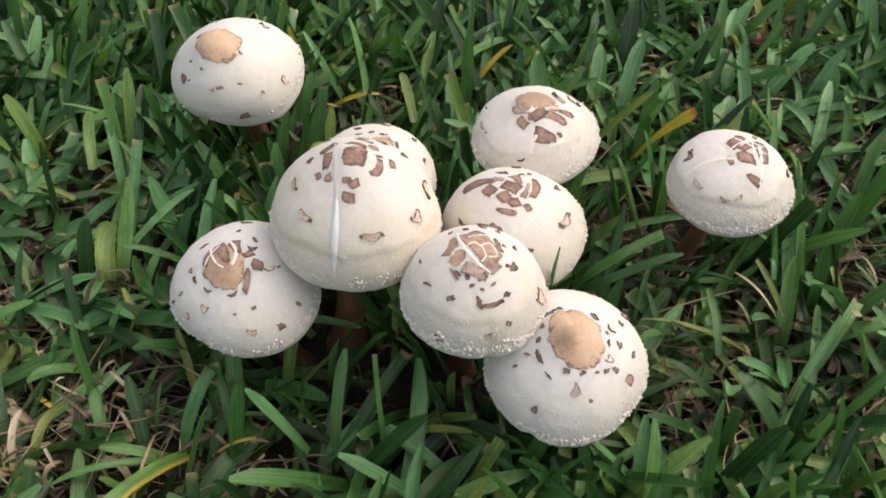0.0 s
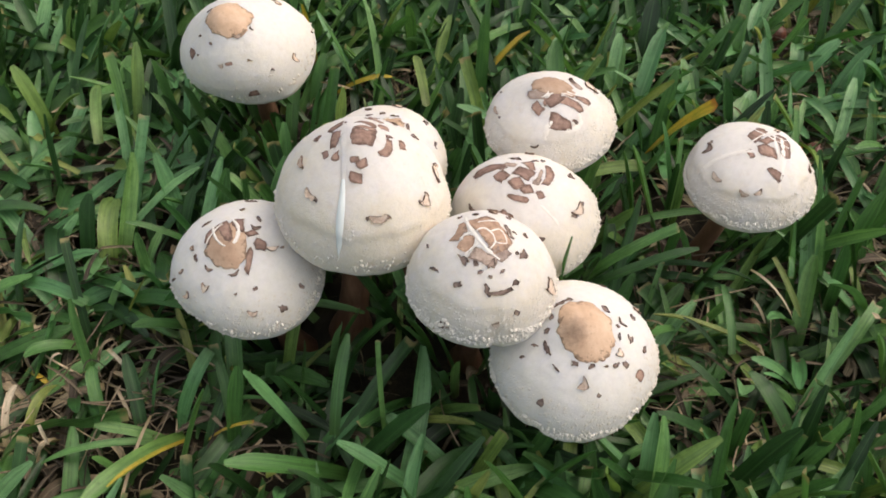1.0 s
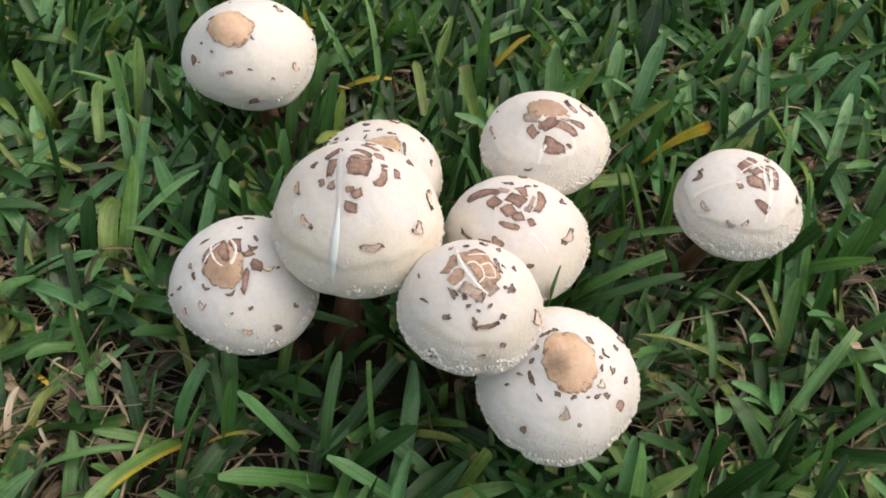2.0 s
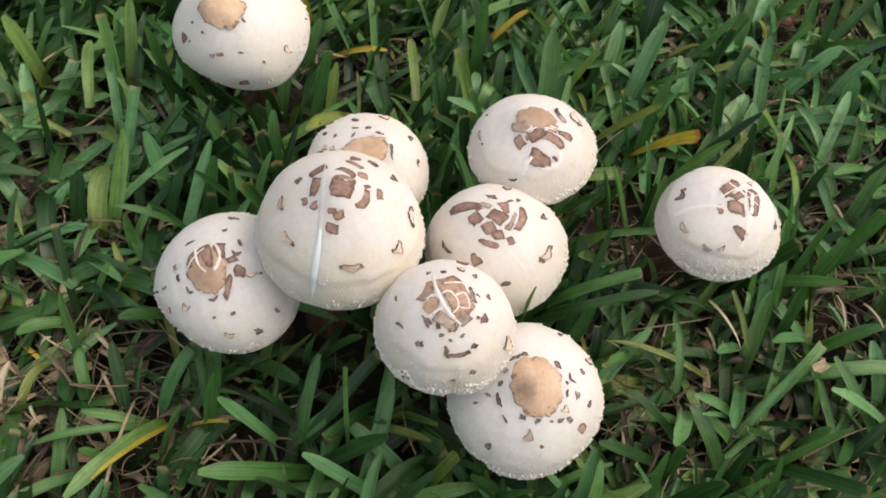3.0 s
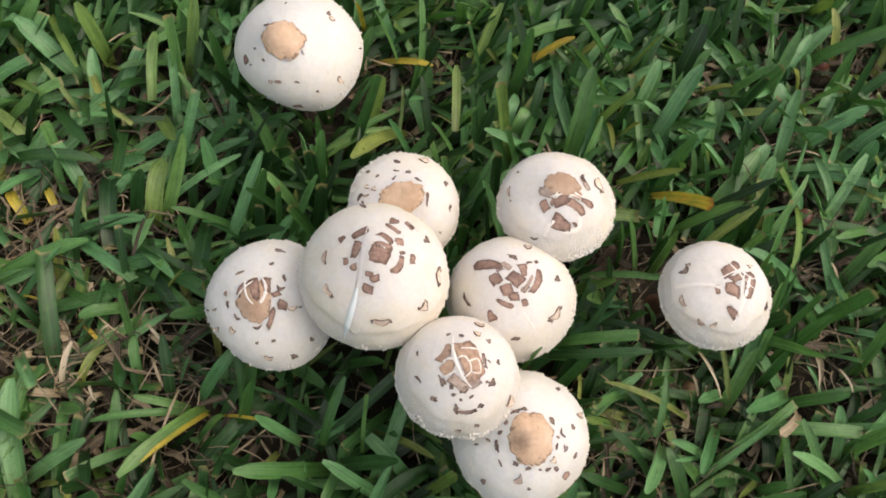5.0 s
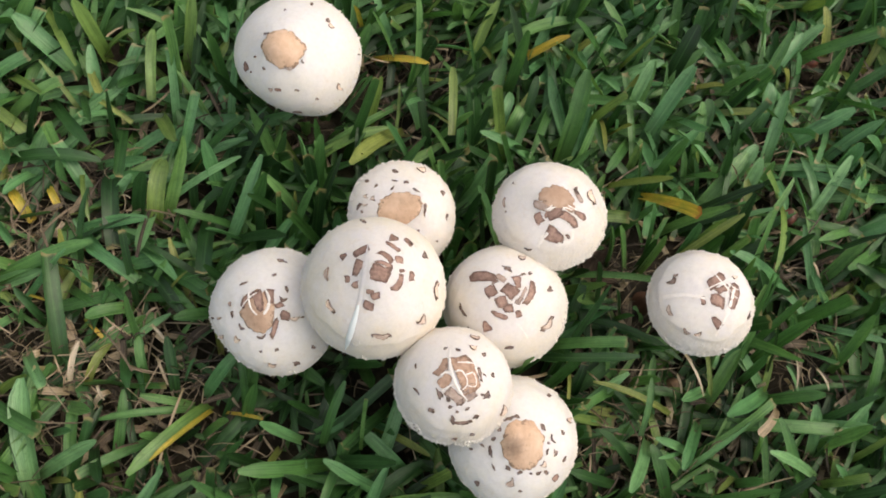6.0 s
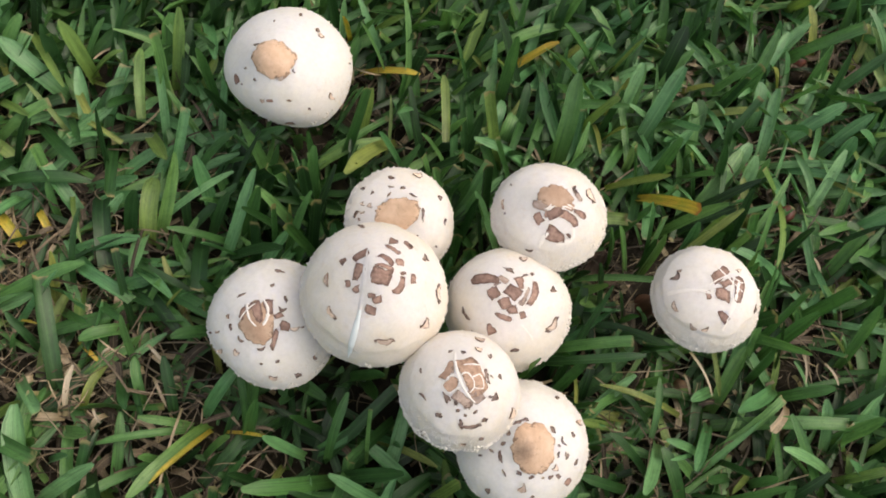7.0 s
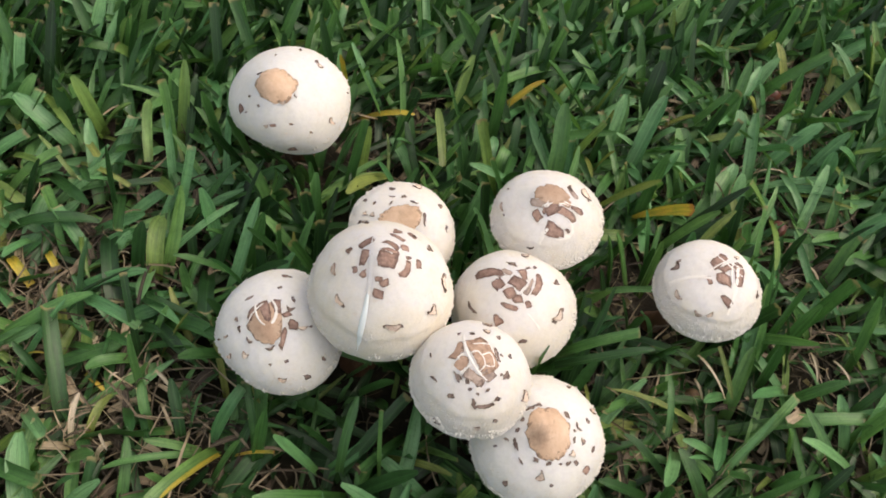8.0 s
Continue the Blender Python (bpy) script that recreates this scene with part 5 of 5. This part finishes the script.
# tufts at the feet of the stems
for shape, _ in MUSHROOMS.values():
    for _ in range(22):
        a, r = luck.uniform(0, 6.28), luck.uniform(0.014, 0.040)
        planted_blades([(1000 * (shape.base.x + r * math.cos(a)), 1000 * (shape.base.y + r * math.sin(a)), math.degrees(a) + luck.uniform(-50, 50), luck.uniform(8, 30), min(luck.uniform(34, 64), 1000 * shape.matrix.translation.z - 16), luck.uniform(4.5, 7.5), luck.choice((0, 0, 0, 1)), 2)])
fine = clear_of_mushrooms(np.stack([p[0] for p in planted]), 0.0005)
planted = [p for p, good in zip(planted, fine) if good] + [before_cap]
spine = np.stack([p[0][1::3] for p in planted])


def beside_planted(points, gap=0.006):
    """True for each blade that does not lie over a planted one."""
    free = np.ones(len(points), dtype=bool)
    flat = spine.reshape(-1, 3)
    mids = points[:, 1::3]
    for k in range(1, mids.shape[1], 2):
        for lo in range(0, len(points), 500):
            block = mids[lo:lo + 500, k]
            d = np.hypot(block[:, None, 0] - flat[None, :, 0], block[:, None, 1] - flat[None, :, 1])
            over = (d < gap) & (block[:, None, 2] > flat[None, :, 2] + 0.001)
            free[lo:lo + 500] &= ~over.any(axis=1)
    return free


LAWN = (-0.62, 0.72, -0.12, 1.0)
parcels = [
    ("grass_low", 6500, LAWN, (0.028, 0.080), (0.002, 0.018), (0.0030, 0.0082), 0.10, 0.62, 0),
    ("grass_mid", 5600, LAWN, (0.036, 0.085), (0.012, 0.042), (0.0040, 0.0092), 0.13, 0.78, 0),
    ("grass_upright", 9800, LAWN, (0.015, 0.050), (0.036, 0.070), (0.0042, 0.0088), 0.10, 0.70, 0),
    ("grass_pale", 2900, LAWN, (0.022, 0.070), (0.015, 0.055), (0.0042, 0.0088), 0.13, 0.85, 1),
    ("grass_bright", 1250, (0.06, 0.48, 0.40, 0.90), (0.026, 0.062), (0.012, 0.045), (0.0050, 0.0092), 0.13, 0.4, 1),
    ("grass_light", 380, (-0.36, -0.15, 0.20, 0.40), (0.026, 0.062), (0.010, 0.036), (0.0045, 0.0092), 0.13, 0.55, 1),
    ("grass_yellow", 900, LAWN, (0.022, 0.060), (0.004, 0.040), (0.0020, 0.0070), 0.15, 0.2, 2),
    ("grass_short", 5200, LAWN, (0.010, 0.036), (0.006, 0.032), (0.0022, 0.0062), 0.10, 0.0, 0),
    ("grass_far", 34000, (-1.5, 1.6, -1.1, 2.0), (0.030, 0.075), (0.006, 0.055), (0.0060, 0.0110), 0.15, 0.0, 0),
]
made, singles = {}, []
for name, count, box, (low, high), tips, widths, flat, hollow, tone in parcels:
    rows = scatter(count, *box, low, high, tips, widths, flat, hollow)
    points, uv, faces = blade_shapes(*rows, segments=3 if name == "grass_far" else 6)
    keep = clear_of_mushrooms(points)
    if name != "grass_far":
        keep &= beside_planted(points, 0.0035 if name == "grass_low" else 0.0055)
    else:
        x, y = rows[0][:, 0], rows[0][:, 1]
        keep &= ~((x > -0.6) & (x < 0.7) & (y > -0.1) & (y < 0.98))
        keep &= dice.random(len(x)) < 1.6 - np.hypot(x - 0.05, y - 0.44)
    points, uv = points[keep], uv[keep]
    if name in ("grass_upright", "grass_pale"):
        near = np.flatnonzero(np.hypot(points[:, 0, 0] - 0.02, points[:, 0, 1] - 0.27) < 0.17)[:: 3][:75]
        singles += [(points[k], uv[k], faces, tone) for k in near]
        rest = np.setdiff1d(np.arange(len(points)), near)
        points, uv = points[rest], uv[rest]
    made[name] = (points, uv, faces, tone)

grass = None
for name in ("grass_low", "grass_mid", "grass_upright", "grass_pale", "grass_bright", "grass_light", "grass_yellow", "grass_short", "grass_far"):
    points, uv, faces, tone = made[name]
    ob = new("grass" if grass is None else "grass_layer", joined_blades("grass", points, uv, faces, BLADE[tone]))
    if grass is None:
        grass = tagged(ob, "thick lawn of broad green grass blades over thatch", "grass", kind="stuff")
    else:
        ob.parent = grass
        tagged(ob, kind="stuff")

# dead straw and litter between the blades
count = 15000
x, y = dice.uniform(-0.62, 0.72, count), dice.uniform(-0.12, 1.0, count)
keep = dice.random(count) < 0.07 + 0.8 * bare(x, y)
x, y = x[keep], y[keep]
count = len(x)
base = np.stack([x, y, dice.uniform(0.0, 0.012, count) + 0.012 * bare(x, y) * dice.random(count)], 1)
points, uv, faces = blade_shapes(base, dice.uniform(-3.14, 3.14, count), dice.uniform(0.010, 0.046, count), base[:, 2] + dice.uniform(-0.004, 0.010, count),
                                 dice.uniform(0, 0.004, count), dice.uniform(0.0005, 0.0016, count), dice.normal(0, 0.9, count), dice.random(count) < 0.6, dice.normal(0, 0.010, count), 5)
keep = clear_of_mushrooms(points)
fibre = (points[keep], uv[keep])
count = 40000
x, y = dice.uniform(-0.62, 0.72, count), dice.uniform(-0.12, 1.0, count)
keep = dice.random(count) < 0.12 + 1.0 * bare(x, y)
x, y = x[keep], y[keep]
count = len(x)
base = np.stack([x, y, dice.uniform(0.0, 0.010, count)], 1)
points, uv, _ = blade_shapes(base, dice.uniform(-3.14, 3.14, count), dice.uniform(0.006, 0.030, count), base[:, 2] + dice.uniform(-0.004, 0.006, count),
                             dice.uniform(0, 0.004, count), np.where(dice.random(count) < 0.3, dice.uniform(0.002, 0.0055, count), dice.uniform(0.0004, 0.0012, count)), dice.normal(0, 0.9, count), dice.random(count) < 0.6, dice.normal(0, 0.008, count), 5)
keep = clear_of_mushrooms(points)
points, uv = np.concatenate([fibre[0], points[keep]]), np.concatenate([fibre[1], uv[keep]])
near = np.flatnonzero((np.hypot(points[:, 0, 0] - 0.0, points[:, 0, 1] - 0.25) < 0.28) & (np.ptp(points[:, :, 0], axis=1) > 0.03))[:90]
rest = np.setdiff1d(np.arange(len(points)), near)
thatch = tagged(new("dry_thatch", joined_blades("dry_thatch", points[rest], uv[rest], faces, BLADE[4])), "dry tan straw and dead grass litter on the soil", "straw", kind="stuff")
for k in near:
    part("straw", mesh_of("straw", points[k], faces, BLADE[4], True, uv[k]), thatch)

for points, uv, faces, tone in planted + singles:
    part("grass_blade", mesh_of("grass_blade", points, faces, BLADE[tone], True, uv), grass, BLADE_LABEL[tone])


# ---- small things in the grass ----
SEED, tree, shader = material("seed_husk", 0.45)
tone = ramp(tree, grain(tree, 220, 4, 0.7), [(0.3, (0.058, 0.021, 0.016)), (0.55, (0.143, 0.049, 0.034)), (0.8, (0.26, 0.111, 0.065))])
tree.links.new(tone.outputs["Color"], shader.inputs["Base Color"])
relief(tree, shader, grain(tree, 500, 3), 0.5, 0.0006)


def fallen_seed(x, y, z, long, turn, label, husk=SEED):
    """A rounded husk with a blunt point at one end and a scar at the other."""
    verts, faces, rows, turns = [], [], 12, 16
    for i in range(rows + 1):
        a = math.pi * i / rows
        r = 0.42 * math.sin(a) ** 0.85 * (1 - 0.12 * math.cos(a))
        for j in range(turns):
            b = 2 * math.pi * j / turns
            k = r * (1 + 0.04 * math.cos(3 * b))
            verts.append((long * -0.5 * math.cos(a) * (1.12 if math.cos(a) < -0.9 else 1), long * k * math.cos(b), long * k * math.sin(b)))
    for i in range(rows):
        for j in range(turns):
            k = (j + 1) % turns
            faces.append((i * turns + j, (i + 1) * turns + j, (i + 1) * turns + k, i * turns + k))
    ob = tagged(new("seed", mesh_of("seed", verts, faces, husk)), label, "seed", "fallen seeds")
    ob.matrix_world = pose(x, y, z, 0, 8, turn)


fallen_seed(0.242, 0.558, 0.009, 0.0165, 20, "dark reddish-brown round seed lying in the thatch")
fallen_seed(0.2336, 0.4214, 0.012, 0.0130, 75, "small brown seed half hidden under grass blades")
TAN_HUSK, tree, shader = material("tan_husk", 0.6)
tone = ramp(tree, grain(tree, 220, 4, 0.7), [(0.3, (0.072, 0.042, 0.023)), (0.55, (0.169, 0.104, 0.058)), (0.8, (0.273, 0.182, 0.104))])
tree.links.new(tone.outputs["Color"], shader.inputs["Base Color"])
relief(tree, shader, grain(tree, 500, 3), 0.6, 0.0006)
fallen_seed(0.1675, 0.2840, 0.004, 0.0125, 100, "light brown seed lying in straw among the grass", TAN_HUSK)


def dead_leaf(x, y, z, long, wide, turn, curl, seed, label):
    """A dry, crumpled leaf: a ribbed sheet rolled in at its sides and torn at its end."""
    bits = random.Random(seed)
    verts, faces, rows, cols, thick = [], [], 16, 8, 0.0004
    for side in (0, 1):
        for i in range(rows + 1):
            f = i / rows
            half = wide / 2 * (0.35 + 0.65 * math.sin(math.pi * min(f * 0.8 + 0.15, 1))) * bits.uniform(0.85, 1.1)
            for j in range(cols + 1):
                g = 2 * j / cols - 1
                a = g * curl
                px = long * (f - 0.5) + (0.0015 * bits.uniform(-1, 1) if i in (0, rows) else 0) * (1 - side)
                pz = half * (1 - math.cos(a)) / curl + long * 0.10 * math.sin(f * 4 + seed) + 0.0012 * noise.noise((f * 6, g * 3, seed)) + 0.0004 * math.cos(j * math.pi)
                verts.append((px, half * math.sin(a) / curl, pz + thick * side))
    size = (rows + 1) * (cols + 1)
    for i in range(rows):
        for j in range(cols):
            a = i * (cols + 1) + j
            faces.append((a, a + cols + 1, a + cols + 2, a + 1))
            faces.append((size + a, size + a + 1, size + a + cols + 2, size + a + cols + 1))
    rim = [j for j in range(cols + 1)] + [i * (cols + 1) + cols for i in range(1, rows + 1)] + [rows * (cols + 1) + j for j in range(cols - 1, -1, -1)] + [i * (cols + 1) for i in range(rows - 1, 0, -1)]
    for k, a in enumerate(rim):
        b = rim[(k + 1) % len(rim)]
        faces.append((a, b, size + b, size + a))
    ob = tagged(new("dead_leaf", mesh_of("dead_leaf", verts, faces, DRY_LEAF)), label, "leaf", "dead leaves in the lawn")
    ob.matrix_world = pose(x, y, z, bits.uniform(-25, 25), bits.uniform(-20, 20), turn)


DRY_LEAF, tree, shader = material("dry_leaf", 0.75)
tone = ramp(tree, grain(tree, 120, 5, 0.7, (0.25, 1.6, 1)), [(0.3, (0.046, 0.029, 0.021)), (0.55, (0.13, 0.085, 0.06)), (0.8, (0.286, 0.202, 0.15))])
tree.links.new(tone.outputs["Color"], shader.inputs["Base Color"])
relief(tree, shader, grain(tree, 300, 4, 0.7, (0.3, 2, 1)), 0.6, 0.0008)
dead_leaf(0.1010, 0.3500, 0.012, 0.030, 0.014, 70, 1.5, 3, "dark brown crumpled dead leaf between the mushrooms")
dead_leaf(0.1080, 0.3390, 0.010, 0.024, 0.011, 20, 1.9, 5, "dark brown rolled dead leaf in the thatch")
